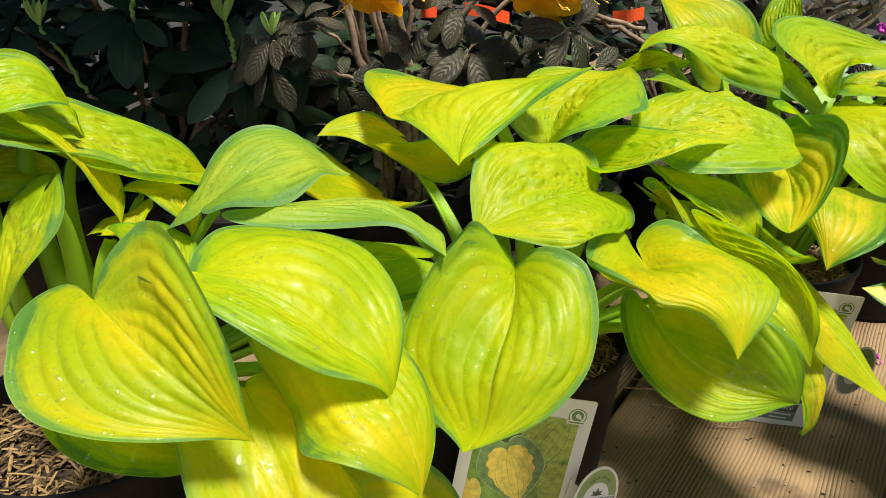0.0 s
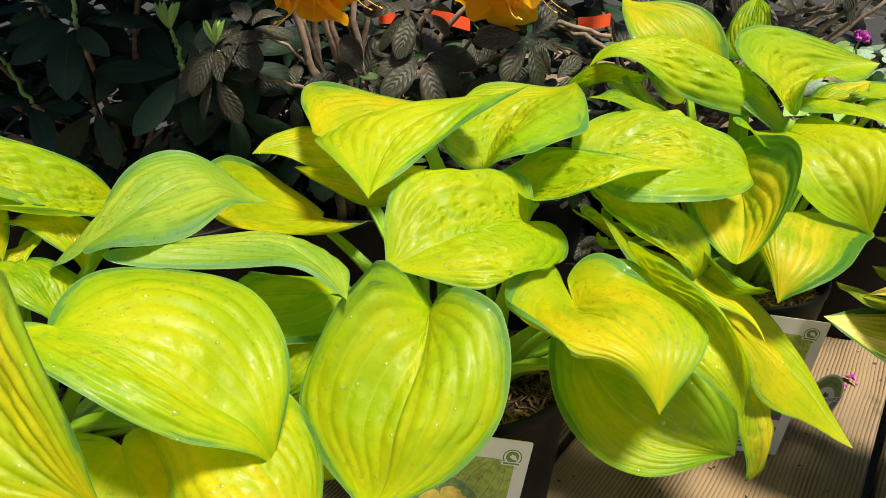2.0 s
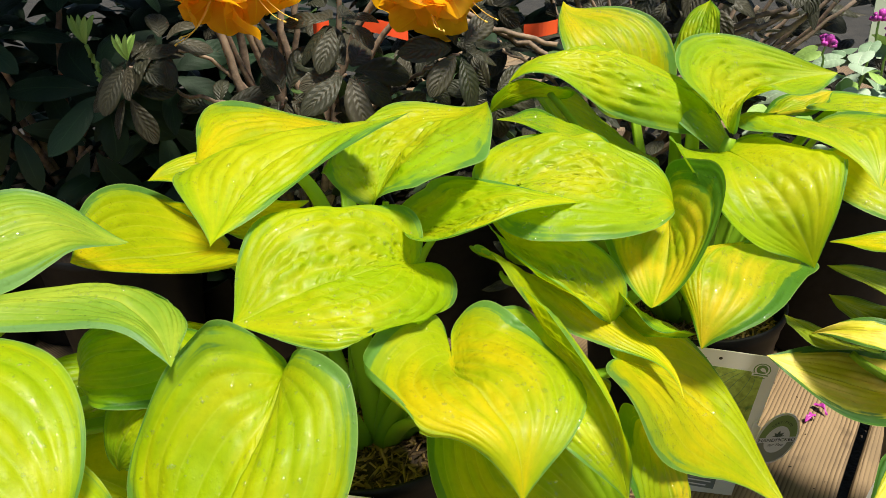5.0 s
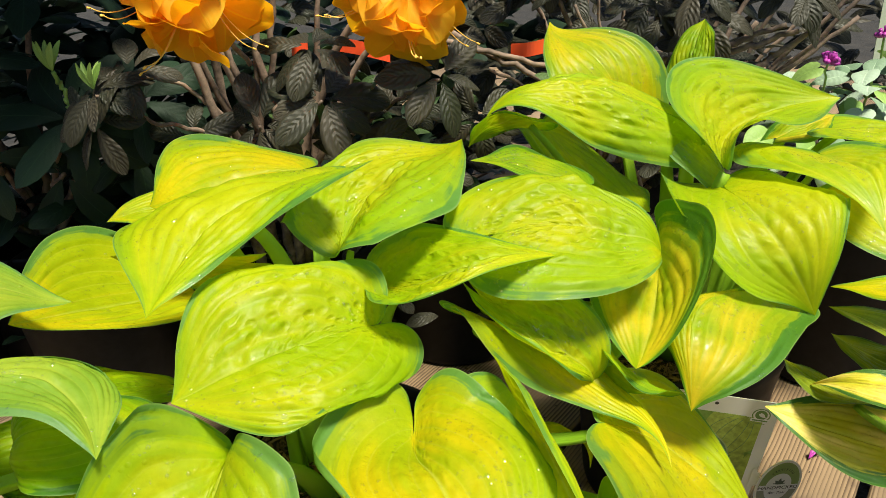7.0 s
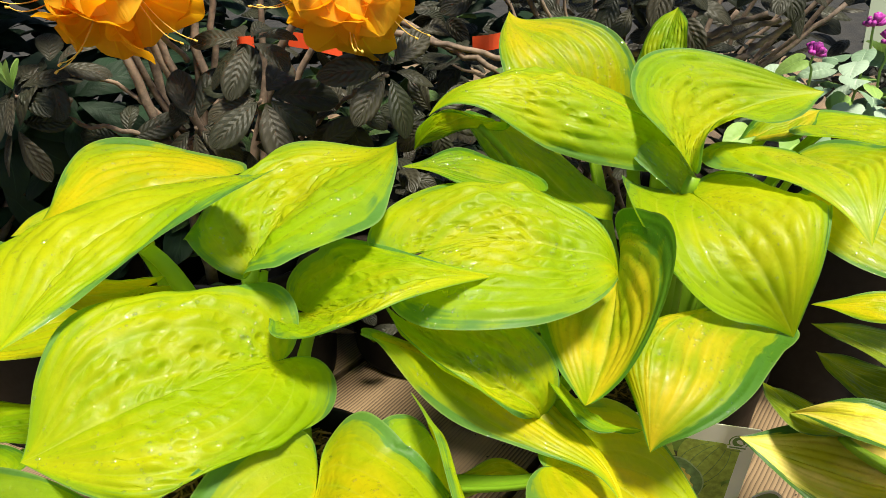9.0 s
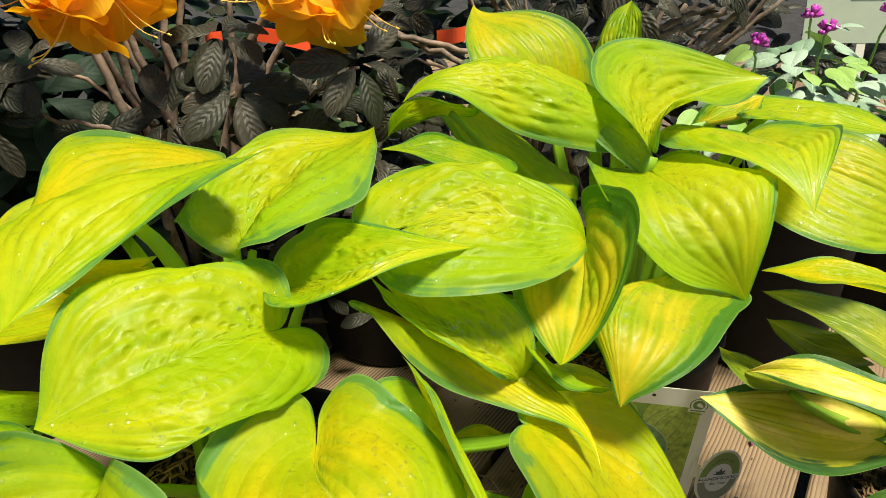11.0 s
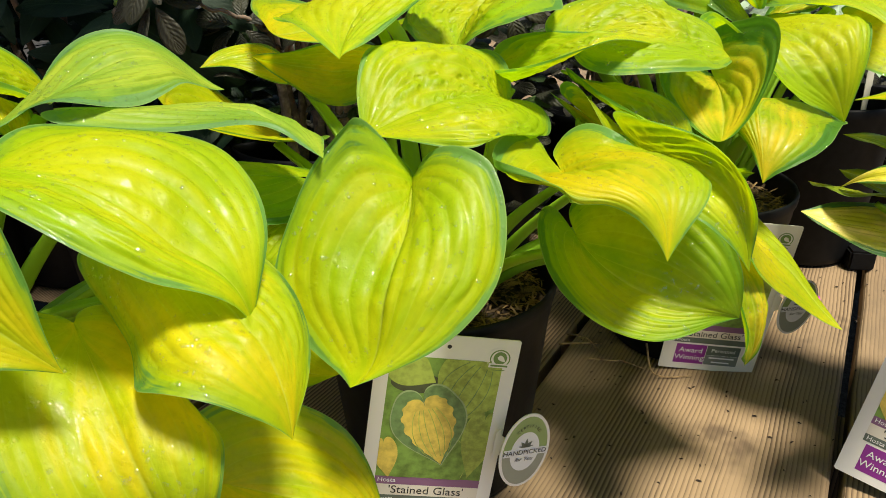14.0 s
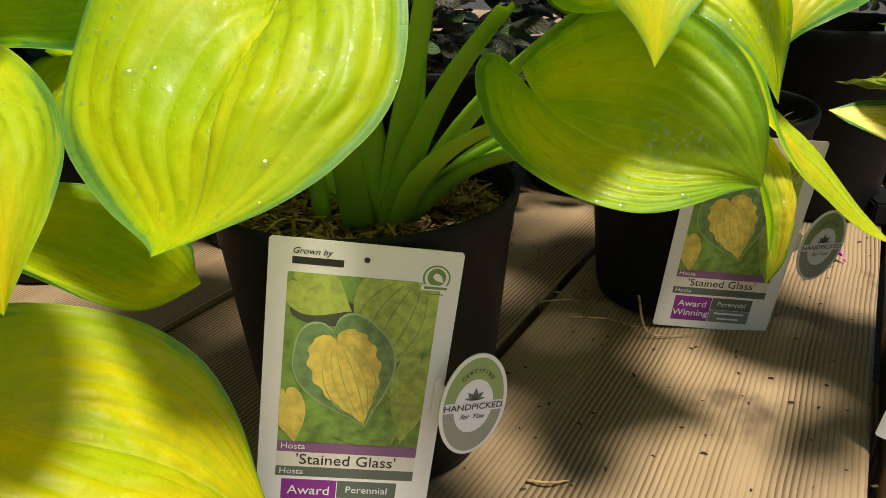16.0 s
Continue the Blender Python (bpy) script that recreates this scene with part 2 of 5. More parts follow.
MARGIN = (0.125, 0.300, 0.050)
HOSTA = {
    "lime": hosta_material("hosta_lime", (0.39, 0.55, 0.002), (0.61, 0.64, 0.004), MARGIN, edge=0.895),
    "bump": hosta_material("hosta_lime_puckered", (0.38, 0.54, 0.002), (0.61, 0.63, 0.004), MARGIN, edge=0.905, pucker=0.9),
    "gold": hosta_material("hosta_gold", (0.44, 0.54, 0.003), (0.73, 0.62, 0.004), MARGIN, edge=0.92),
    "cream": hosta_material("hosta_gold_cream", (0.36, 0.48, 0.004), (0.82, 0.64, 0.020), (0.09, 0.25, 0.02), edge=0.78),
    "green": hosta_material("hosta_green", (0.24, 0.42, 0.003), (0.44, 0.54, 0.004), (0.075, 0.22, 0.022), edge=0.92),
    "pale": hosta_material("hosta_pale", (0.27, 0.45, 0.040), (0.46, 0.58, 0.050), (0.15, 0.33, 0.10), edge=0.86),
    "variegated": hosta_material("hosta_cream_centre", (0.56, 0.50, 0.02), (0.86, 0.64, 0.16), (0.04, 0.12, 0.018), edge=0.72, thin=0.2),
    "olive": hosta_material("hosta_olive", (0.14, 0.20, 0.008), (0.28, 0.30, 0.010), (0.035, 0.09, 0.015), edge=0.93, thin=0.2),
}
STEM = shrub_leaf_material("petiole_green", (0.16, 0.32, 0.012), (0.30, 0.47, 0.020), 0.4, thin=0.2, spec=0.35)
BLACK_PLASTIC = plain("black_plastic", (0.0045, 0.0045, 0.005), 0.55, 90, 0.5, 0.25, 0.0006, spec=0.16)
MULCH = plain("bark_mulch", (0.30, 0.19, 0.09), 0.85, 160, 0.75, 0.4)
SOIL = plain("potting_soil", (0.035, 0.022, 0.013), 0.95, 220, 0.6, 0.9, 0.003)
WOOD = wood_material()
GROUND = plain("dark_gravel", (0.022, 0.019, 0.016), 0.9, 60, 0.6, 0.8, 0.01)
CARD = plain("white_card", (0.82, 0.79, 0.73), 0.38, 30, 0.03, 0.04, 0.0003)
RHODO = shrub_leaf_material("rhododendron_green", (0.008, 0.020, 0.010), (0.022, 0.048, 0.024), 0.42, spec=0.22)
AZALEA = shrub_leaf_material("azalea_bronze", (0.013, 0.019, 0.008), (0.056, 0.047, 0.030), 0.40, 1.4, spec=0.4)
AZALEA_GREEN = shrub_leaf_material("azalea_green", (0.02, 0.045, 0.012), (0.075, 0.13, 0.035), 0.45, 0.6, spec=0.3)
SILVER = shrub_leaf_material("lamium_silver", (0.13, 0.23, 0.12), (0.40, 0.50, 0.37), 0.55, 0.5)
FRESH = shrub_leaf_material("fresh_shoot", (0.16, 0.30, 0.05), (0.30, 0.46, 0.10), 0.4, 0.2)
TWIG = plain("twig_bark", (0.20, 0.14, 0.10), 0.8, 120, 0.55, 0.6)
ORANGE = shrub_leaf_material("orange_petal", (0.95, 0.44, 0.003), (0.98, 0.58, 0.016), 0.5, 0.2, 0.5)
STAMEN = plain("pale_orange_stamen", (0.95, 0.56, 0.10), 0.5, 200, 0.1, 0.05)
PETAL_PINK = plain("purple_petal", (0.42, 0.04, 0.34), 0.5, 200, 0.3, 0.2)
RED_TAG = plain("red_orange_plastic", (0.80, 0.085, 0.022), 0.4, 30, 0.1, 0.05)


# ---- geometry helpers ----
def mesh_from(name, verts, faces, uvs=None, smooth=True):
    me = bpy.data.meshes.new(name)
    me.from_pydata([tuple(float(c) for c in v) for v in verts], [], faces)
    if uvs is not None:
        layer = me.uv_layers.new(name="UVMap")
        idx = np.empty(len(me.loops), dtype=np.int32)
        me.loops.foreach_get("vertex_index", idx)
        layer.data.foreach_set("uv", np.asarray(uvs, dtype=np.float32)[idx].ravel())
    if smooth:
        me.polygons.foreach_set("use_smooth", [True] * len(me.polygons))
    me.update()
    return me


def piece(name, me, material, parent=None, label="", at=None):
    ob = new(name, me)
    if material is not None and not me.materials:
        me.materials.append(material)
    if parent is not None:
        ob.parent = parent
    if at is not None:
        ob.matrix_basis = at
    if label:
        tagged(ob, label)
    return ob


def part(name, bm, material, parent, label=""):
    me = bpy.data.meshes.new(name)
    bm.to_mesh(me)
    bm.free()
    return piece(name, me, material, parent, label)


def thing(name, label, category, group="", at=(0, 0, 0), kind=""):
    ob = new(name)
    ob.location = at
    ob.empty_display_size = 0.05
    return tagged(ob, label, category, group, kind)


def grid_faces(n, m, start=0):
    return [(start + i * m + j, start + i * m + j + 1, start + (i + 1) * m + j + 1, start + (i + 1) * m + j) for i in range(n - 1) for j in range(m - 1)]


def catmull(P, s):
    n = len(P) - 1
    x = np.clip(s, 0, 1) * n
    i = np.minimum(x.astype(int), n - 1)
    u = (x - i)[:, None]
    Q = np.vstack([2 * P[0] - P[1], P, 2 * P[-1] - P[-2]])
    p0, p1, p2, p3 = Q[i], Q[i + 1], Q[i + 2], Q[i + 3]
    return 0.5 * ((2 * p1) + (-p0 + p2) * u + (2 * p0 - 5 * p1 + 4 * p2 - p3) * u * u + (-p0 + 3 * p1 - 3 * p2 + p3) * u ** 3)


def tube(points, radii, sides=8, flat=1.0):
    """Vertices and faces of a tapering tube along a polyline."""
    P = np.asarray(points, float)
    n = len(P)
    R = np.interp(np.linspace(0, 1, n), np.linspace(0, 1, len(radii)), radii)
    T = np.gradient(P, axis=0)
    T /= np.linalg.norm(T, axis=1)[:, None] + 1e-9
    ref = np.array([0.0, 0.0, 1.0]) if abs(T[0][2]) < 0.9 else np.array([1.0, 0.0, 0.0])
    verts = []
    for k in range(n):
        a = np.cross(T[k], ref)
        a /= np.linalg.norm(a) + 1e-9
        b = np.cross(a, T[k])
        ref = b
        for j in range(sides):
            w = 2 * math.pi * j / sides
            verts.append(P[k] + R[k] * (math.cos(w) * a + flat * math.sin(w) * b))
    faces = [(k * sides + j, k * sides + (j + 1) % sides, (k + 1) * sides + (j + 1) % sides, (k + 1) * sides + j) for k in range(n - 1) for j in range(sides)]
    faces.append(tuple(range(sides))[::-1])
    faces.append(tuple((n - 1) * sides + j for j in range(sides)))
    return verts, faces


def bezier(a, b, c, d, n=14):
    u = np.linspace(0, 1, n)[:, None]
    a, b, c, d = (np.asarray(v, float) for v in (a, b, c, d))
    return (1 - u) ** 3 * a + 3 * u * (1 - u) ** 2 * b + 3 * u * u * (1 - u) * c + u ** 3 * d


# ---- hosta blades ----
# half outline of a heart-shaped blade: along the midrib (0 at the stalk, 1 at the tip) and across (1 at the widest)
HEART = np.array([(0, 0.0), (-0.105, 0.12), (-0.15, 0.44), (-0.05, 0.8), (0.10, 0.97), (0.28, 1.0), (0.48, 0.88), (0.66, 0.62), (0.80, 0.36), (0.91, 0.15), (1.0, 0.0)])
CLEFT = np.array([(0, 0.0), (-0.085, 0.035), (-0.145, 0.16), (-0.165, 0.40), (-0.115, 0.66), (0.01, 0.88), (0.17, 0.99), (0.36, 0.97), (0.56, 0.77), (0.74, 0.47), (0.88, 0.20), (1.0, 0.0)])


def blade_frame(base, tip, arch, peak, sway, roll, twist, a, hook=0.0):
    """Points on the midrib with the across and upward directions there."""
    B, T = np.asarray(base, float), np.asarray(tip, float)
    d = T - B
    length = np.linalg.norm(d)
    e = d / length
    n = np.array([0, 0, 1.0]) - e * e[2] + 1e-6
    n /= np.linalg.norm(n)
    s = np.cross(e, n)
    cr, sr = math.cos(roll), math.sin(roll)
    n, s = n * cr + s * sr, s * cr - n * sr
    ac = np.clip(a, 0, None)
    h0 = 4 * (1 - peak)
    h = np.where(a < 0, h0 * a, 4 * ac * (1 - ac) * (1 + peak * (2 * ac - 1)))
    dh = np.where(a < 0, h0, 4 * (1 - 2 * ac) * (1 + peak * (2 * ac - 1)) + 8 * ac * (1 - ac) * peak)
    g = np.where(a < 0, 4 * a, 4 * ac * (1 - ac))
    M = B + np.outer(a * length, e) + np.outer(arch * length * h, n) + np.outer(sway * length * g, s)
    tan = e[None] + np.outer(arch * dh, n)
    end = np.clip(a - 0.62, 0, None)
    M = M + np.outer(hook * length * 6 * end * end * (1 - ac), n)
    tan /= np.linalg.norm(tan, axis=1)[:, None]
    nn = n[None] - tan * (tan @ n)[:, None]
    nn /= np.linalg.norm(nn, axis=1)[:, None]
    ss = np.cross(tan, nn)
    tw = twist * (np.clip(a, -0.2, 1.0) - 0.4)
    ct, st = np.cos(tw)[:, None], np.sin(tw)[:, None]
    return length, M, tan, nn * ct + ss * st, ss * ct - nn * st


def blade(base, tip, arch=0.1, peak=0.0, sway=0.0, wide=(0.4, 0.4), roll=0.0, twist=0.0, fold=(0.15, 0.15), curl=(-0.2, -0.2), lobe=1.0,
          belly=0.0, hook=0.0, fan=(0.0, 0.0), rim=(0.0, 0.0), outline=HEART, easing=0.11, vein=0.0016, pucker=0.0, wave=0.0024, seed=0, ns=76, nv=85, veins=6.5):
    """A blade bent along its midrib and folded and curled on either side of it; veins are real furrows."""
    s = np.linspace(0, 1, ns)
    v = np.linspace(-1, 1, nv)
    m = catmull(outline, s)
    lobe = lobe if isinstance(lobe, tuple) else (lobe, lobe)
    am = np.where(v[None] < 0, lobe[0], lobe[1])
    ma = np.where(m[:, :1] > 0, m[:, :1] * (1 + belly * (1 - m[:, :1])), m[:, :1])
    am = np.where(ma < 0, ma * am, ma)
    a = ((1 - np.abs(v))[None] * s[:, None] + np.abs(v)[None] * am).ravel()
    b = (v[None] * m[:, 1][:, None]).ravel()
    length, M, tan, nn, ss = blade_frame(base, tip, arch, peak, sway, roll, twist, a, hook)
    right = b >= 0
    w = np.where(right, wide[1], wide[0]) * length
    f = np.where(right, fold[1] + fan[1] * (0.4 - a), fold[0] + fan[0] * (0.4 - a))
    c = np.where(right, curl[1], curl[0])
    c = np.where(np.abs(c) < 1e-3, 1e-3, c)
    r = np.abs(b)
    x = (np.sin(f + c * r) - np.sin(f)) / c * w * np.where(right, 1, -1)
    y = (np.cos(f) - np.cos(f + c * r)) / c * w * r / (r + easing)
    y = y + np.where(right, rim[1], rim[0]) * w * r ** 4
    P = (M + ss * x[:, None] + nn * y[:, None]).reshape(ns, nv, 3)
    du, dv = np.gradient(P, axis=0), np.gradient(P, axis=1)
    N = np.cross(du, dv)
    N /= np.linalg.norm(N, axis=2)[:, :, None] + 1e-12
    ref = nn.reshape(ns, nv, 3)
    if (N * ref).sum() < 0:
        N = -N
    S, V = np.meshgrid(s, v, indexing="ij")
    env = np.sin(np.pi * np.clip(S * 0.97 + 0.03, 0, 1)) ** 0.7
    ridge = np.abs(np.sin(np.pi * veins * np.abs(V))) ** 0.75 - 0.5
    gather = np.clip(m[:, 1], 0, 1)[:, None] ** 1.6
    disp = vein * ridge * env * gather * np.clip(w.reshape(S.shape) / (0.05 if length < 0.5 else 0.2), 0.2, 1.2)
    disp -= 0.0005 * np.exp(-(V / 0.07) ** 2) * env
    ph = seed * 1.7
    disp += wave * np.abs(V) ** 4 * np.sin(S * 15 + ph + 2.0 * np.sign(V)) * env
    disp += 0.0016 * env * np.sin(V * 4.1 + ph) * np.sin(S * 7.3 + ph * 1.3)
    if pucker:
        # quilted cells, each between two veins, and a slow unevenness over the whole blade
        lane = np.floor(veins * np.abs(V)) * np.where(V < 0, -1.0, 1.0)
        cell = np.array([noise.noise(Vector((q * 5.7 + seed * 3.1, u * 17.0 + q * 2.3, seed * 0.7))) for u, q in zip(S.ravel(), lane.ravel())]).reshape(S.shape)
        pillow = np.abs(np.sin(np.pi * veins * np.abs(V))) ** 1.4
        slow = np.array([noise.noise(Vector((vv * 2.3 + seed, u * 3.6, seed * 1.9))) for u, vv in zip(S.ravel(), V.ravel())]).reshape(S.shape)
        disp += gather * env * (1 - np.abs(V) ** 8) * (pucker * 1.5 * pillow * cell + 0.0038 * slow)
    P = P + N * disp[:, :, None]
    uv = np.stack([V * 0.5 + 0.5, S], axis=2).reshape(-1, 2)
    return mesh_from("leaf", P.reshape(-1, 3), grid_faces(ns, nv), uv)


def petiole(base, direction, crown, r=(0.0034, 0.0085)):
    """A stalk that leaves the blade backwards and down, and runs to the crown of the plant."""
    base, crown = np.asarray(base, float), np.asarray(crown, float)
    gap = np.linalg.norm(base - crown)
    back = np.array([-direction[0], -direction[1], 0.0]) * 0.10
    inward = (crown - base) * np.array([1, 1, 0.0])
    lean = -inward * 0.35
    pts = bezier(base, base + gap * (back + np.array([0, 0, -0.16])) + inward * 0.18, crown + lean + np.array([0, 0, gap * 0.45]), crown, 16)
    # a gutter-shaped stalk: round below, hollowed on the side that faces the middle of the plant
    n, sides = len(pts), 16
    inner = -np.array([crown[0] + base[0] * 0.3, crown[1] + base[1] * 0.3, 0.0])
    inner = inner / (np.linalg.norm(inner) + 1e-9) + np.array([0, 0, 0.5])
    v = []
    for i, p in enumerate(pts):
        t = pts[min(i + 1, n - 1)] - pts[max(i - 1, 0)]
        t = t / np.linalg.norm(t)
        w = inner - t * inner.dot(t)
        w = w / np.linalg.norm(w)
        u = np.cross(t, w)
        k = r[0] + (r[1] - r[0]) * (i / (n - 1)) ** 1.3
        for q in range(sides):
            a = 2 * math.pi * q / sides
            x, y = 1.2 * math.cos(a), 0.95 * math.sin(a)
            if y > 0:
                y = 0.55 * math.sin(a) - 0.75 * max(0.0, 1 - (x / 0.95) ** 2)
            v.append(p + u * (x * k) + w * (y * k))
    f = [(i * sides + q, i * sides + (q + 1) % sides, (i + 1) * sides + (q + 1) % sides, (i + 1) * sides + q) for i in range(n - 1) for q in range(sides)]
    f += [tuple(range(sides))[::-1], tuple((n - 1) * sides + q for q in range(sides))]
    return mesh_from("petiole", v, f)



# ---- the bench ----
ALONG = Vector((0.574, 0.819, 0.0))
BOARD_TURN = math.degrees(math.atan2(ALONG.y, ALONG.x))


def board_mesh(length, width, thick, seed):
    """A board with eased, slightly uneven edges; its top is z = 0."""
    r = random.Random(seed)
    n = 40
    prof = [(-0.5, -thick), (-0.5, -0.004), (-0.494, -0.0012), (-0.484, 0.0), (-0.25, 0.0), (0.0, 0.0), (0.25, 0.0), (0.484, 0.0), (0.494, -0.0012), (0.5, -0.004), (0.5, -thick)]
    verts = []
    for i in range(n + 1):
        x = -length / 2 + length * i / n
        wob = r.uniform(-0.0012, 0.0012)
        for u, z in prof:
            crown = -0.0012 * (2 * u) ** 2 if z > -0.01 else 0
            verts.append((x, u * width + (wob if abs(u) > 0.47 else 0), z + crown))
    m = len(prof)
    faces = grid_faces(n + 1, m)
    faces += [tuple(range(m))[::-1], tuple(n * m + j for j in range(m))]
    faces += [(i * m, (i + 1) * m, (i + 1) * m + m - 1, i * m + m - 1) for i in range(n)]
    return mesh_from("board", verts, faces, smooth=False)


bench = thing("bench_top", "weathered brown wooden bench of wide planks with dark gaps", "bench", kind="structure")
for k in range(-5, 5):
    across = -0.0917 + 0.307 * k
    mid = Vector((0.819, -0.574, 0)) * across + ALONG * 0.8
    piece("board", board_mesh(5.0, 0.297, 0.038, 50 + k), WOOD, bench, at=pose(mid.x, mid.y, 0, 0, 0, BOARD_TURN))
for y in (-1.5, 0.0, 1.5):
    bm = bmesh.new()
    bmesh.ops.create_cube(bm, size=1, matrix=Matrix.Diagonal((0.09, 3.0, 0.12, 1)))
    bmesh.ops.bevel(bm, geom=bm.edges[:], offset=0.004, segments=1, affect="EDGES")
    ob = part("joist", bm, WOOD, bench)
    mid = ALONG * (0.8 + y) + Vector((0.819, -0.574, 0)) * -0.245
    (ob or bench.children[-1]).matrix_basis = pose(mid.x, mid.y, -0.0985, 0, 0, BOARD_TURN)
ground = piece("ground", mesh_from("ground", [(-60, -60, -0.55), (60, -60, -0.55), (60, 60, -0.55), (-60, 60, -0.55)], [(0, 1, 2, 3)], smooth=False), GROUND)
tagged(ground, "dark gravel ground under the bench", "ground", kind="structure")


# ---- pots ----
def pot_mesh(r_top=0.105, r_base=0.083, height=0.202):
    """A round nursery pot: tapered wall, rolled rim with a step below it, inner wall and floor."""
    prof = [(0.0, 0.0), (r_base * 0.9, 0.0), (r_base, 0.004), (r_base + 0.002, 0.012), (r_top * 0.955, height - 0.032), (r_top * 0.965, height - 0.030),
            (r_top * 0.975, height - 0.016), (r_top * 0.995, height - 0.012), (r_top, height - 0.008), (r_top, height - 0.003), (r_top * 0.985, height), (r_top * 0.965, height - 0.002),
            (r_top * 0.955, height - 0.012), (r_base * 0.95, 0.02), (0.0, 0.02)]
    n = 56
    verts, faces = [], []
    for i in range(n):
        a = 2 * math.pi * i / n
        verts += [(r * math.cos(a), r * math.sin(a), z) for r, z in prof]
    m = len(prof)
    for i in range(n):
        k = (i + 1) % n
        faces += [(i * m + j, k * m + j, k * m + j + 1, i * m + j + 1) for j in range(m - 1)]
    return mesh_from("pot", verts, faces)


def soil_mesh(r, z, seed):
    r_ = random.Random(seed)
    verts, faces = [(0, 0, z + 0.006)], []
    rings, n = 7, 30
    for k in range(1, rings + 1):
        for i in range(n):
            a = 2 * math.pi * i / n
            rr = r * k / rings
            verts.append((rr * math.cos(a), rr * math.sin(a), z + 0.006 * (1 - k / rings) + r_.uniform(-0.002, 0.003)))
    faces += [(0, 1 + i, 1 + (i + 1) % n) for i in range(n)]
    for k in range(rings - 1):
        s0, s1 = 1 + k * n, 1 + (k + 1) * n
        faces += [(s0 + i, s1 + i, s1 + (i + 1) % n, s0 + (i + 1) % n) for i in range(n)]
    return mesh_from("soil", verts, faces)


def mulch_mesh(r, z, seed, count=1500):
    """Shredded bark: many thin curved chips lying on the soil."""
    g = random.Random(seed)
    verts, faces = [], []
    for _ in range(count):
        a, d = g.uniform(0, 2 * math.pi), r * math.sqrt(g.random()) * 0.98
        m = pose(d * math.cos(a), d * math.sin(a), z + 0.005 + g.uniform(0, 0.006), g.uniform(-28, 28), g.uniform(-25, 25), g.uniform(0, 360))
        ln, w, h = g.uniform(0.003, 0.010), g.uniform(0.0006, 0.0016), g.uniform(0.0003, 0.0008)
        k = len(verts)
        for x, up in ((-1, 0), (0, 0.0012), (1, 0)):
            for y, zz in ((-w, 0), (w, 0), (0, h)):
                verts.append(m @ Vector((x * ln, y * (1 - 0.3 * abs(x)), zz + up * g.random())))
        faces += [(k + i * 3 + j, k + i * 3 + (j + 1) % 3, k + i * 3 + 3 + (j + 1) % 3, k + i * 3 + 3 + j) for i in range(2) for j in range(3)]
    return mesh_from("mulch", verts, faces, smooth=False)


def mulch_material():
    k = Mat("bark_chips")
    isl = k.node("ShaderNodeNewGeometry").outputs["Random Per Island"]
    col = k.mix(k.ramp(isl, 0.0, 1.0), (0.045, 0.028, 0.014), (0.30, 0.19, 0.085))
    k.bump(k.noise(k.coord(), 900.0), 0.3, 0.0005)
    return k.set(col, 0.8, spec=0.25)


CHIPS = mulch_material()
POT_MESH = pot_mesh()


def pot_with_soil(plant, seed, chips=1500):
    piece("pot", POT_MESH, BLACK_PLASTIC, plant, "black plastic nursery pot with a rolled rim")
    piece("soil", soil_mesh(0.097, 0.172, seed), SOIL, plant)
    tagged(piece("mulch", mulch_mesh(0.096, 0.172, seed, chips), CHIPS, plant, "light brown shredded bark mulch"), kind="stuff")


def dew_material():
    """Clear water: see-through, with a sharp sheen."""
    k = Mat("dew")
    clear = k.node("ShaderNodeBsdfTransparent")
    clear.inputs[0].default_value = (0.97, 0.98, 0.94, 1)
    gloss = k.node("ShaderNodeBsdfGlossy")
    gloss.inputs["Roughness"].default_value = 0.10
    mx = k.node("ShaderNodeMixShader")
    mx.inputs[0].default_value = 0.09
    k.link(clear.outputs[0], mx.inputs[1])
    k.link(gloss.outputs[0], mx.inputs[2])
    k.link(mx.outputs[0], k.out.inputs[0])
    return k.m


DEW = dew_material()


def dew_mesh(me, up, count, seed):
    """Beads and short smears of water lying on a blade, thicker in some patches."""
    g_ = random.Random(seed)
    area = np.empty(len(me.polygons))
    me.polygons.foreach_get("area", area)
    reach = np.cumsum(area)
    verts, faces = [], []
    tries = 0
    while count > 0 and tries < 6000:
        tries += 1
        face = me.polygons[int(np.searchsorted(reach, g_.random() * reach[-1] * 0.9999))]
        at = face.center.copy()
        nrm = face.normal if face.normal.dot(up) > 0 else -face.normal
        if nrm.z < 0.1 or noise.noise(at * 24 + Vector((seed, 0, 0))) < g_.uniform(-0.25, 0.55):
            continue
        count -= 1
        r_ = 0.00045 + 0.0011 * g_.random() ** 2.2
        stretch = g_.choice((1, 1, 1, 1.2, 1.8))
        a = nrm.orthogonal().normalized()
        a = Matrix.Rotation(g_.uniform(0, 6.28), 3, nrm) @ a
        b = nrm.cross(a)
        k0 = len(verts)
        verts.append(at + nrm * (0.40 * r_))
        for ring, lift in ((0.55, 0.30), (1.0, 0.0)):
            for q in range(8):
                w_ = 0.785 * q + ring
                verts.append(at + a * (math.cos(w_) * r_ * ring * stretch) + b * (math.sin(w_) * r_ * ring) + nrm * (lift * r_))
        faces += [(k0, k0 + 1 + q, k0 + 1 + (q + 1) % 8) for q in range(8)]
        faces += [(k0 + 1 + q, k0 + 9 + q, k0 + 9 + (q + 1) % 8, k0 + 1 + (q + 1) % 8) for q in range(8)]
    return mesh_from("dew", verts, faces)


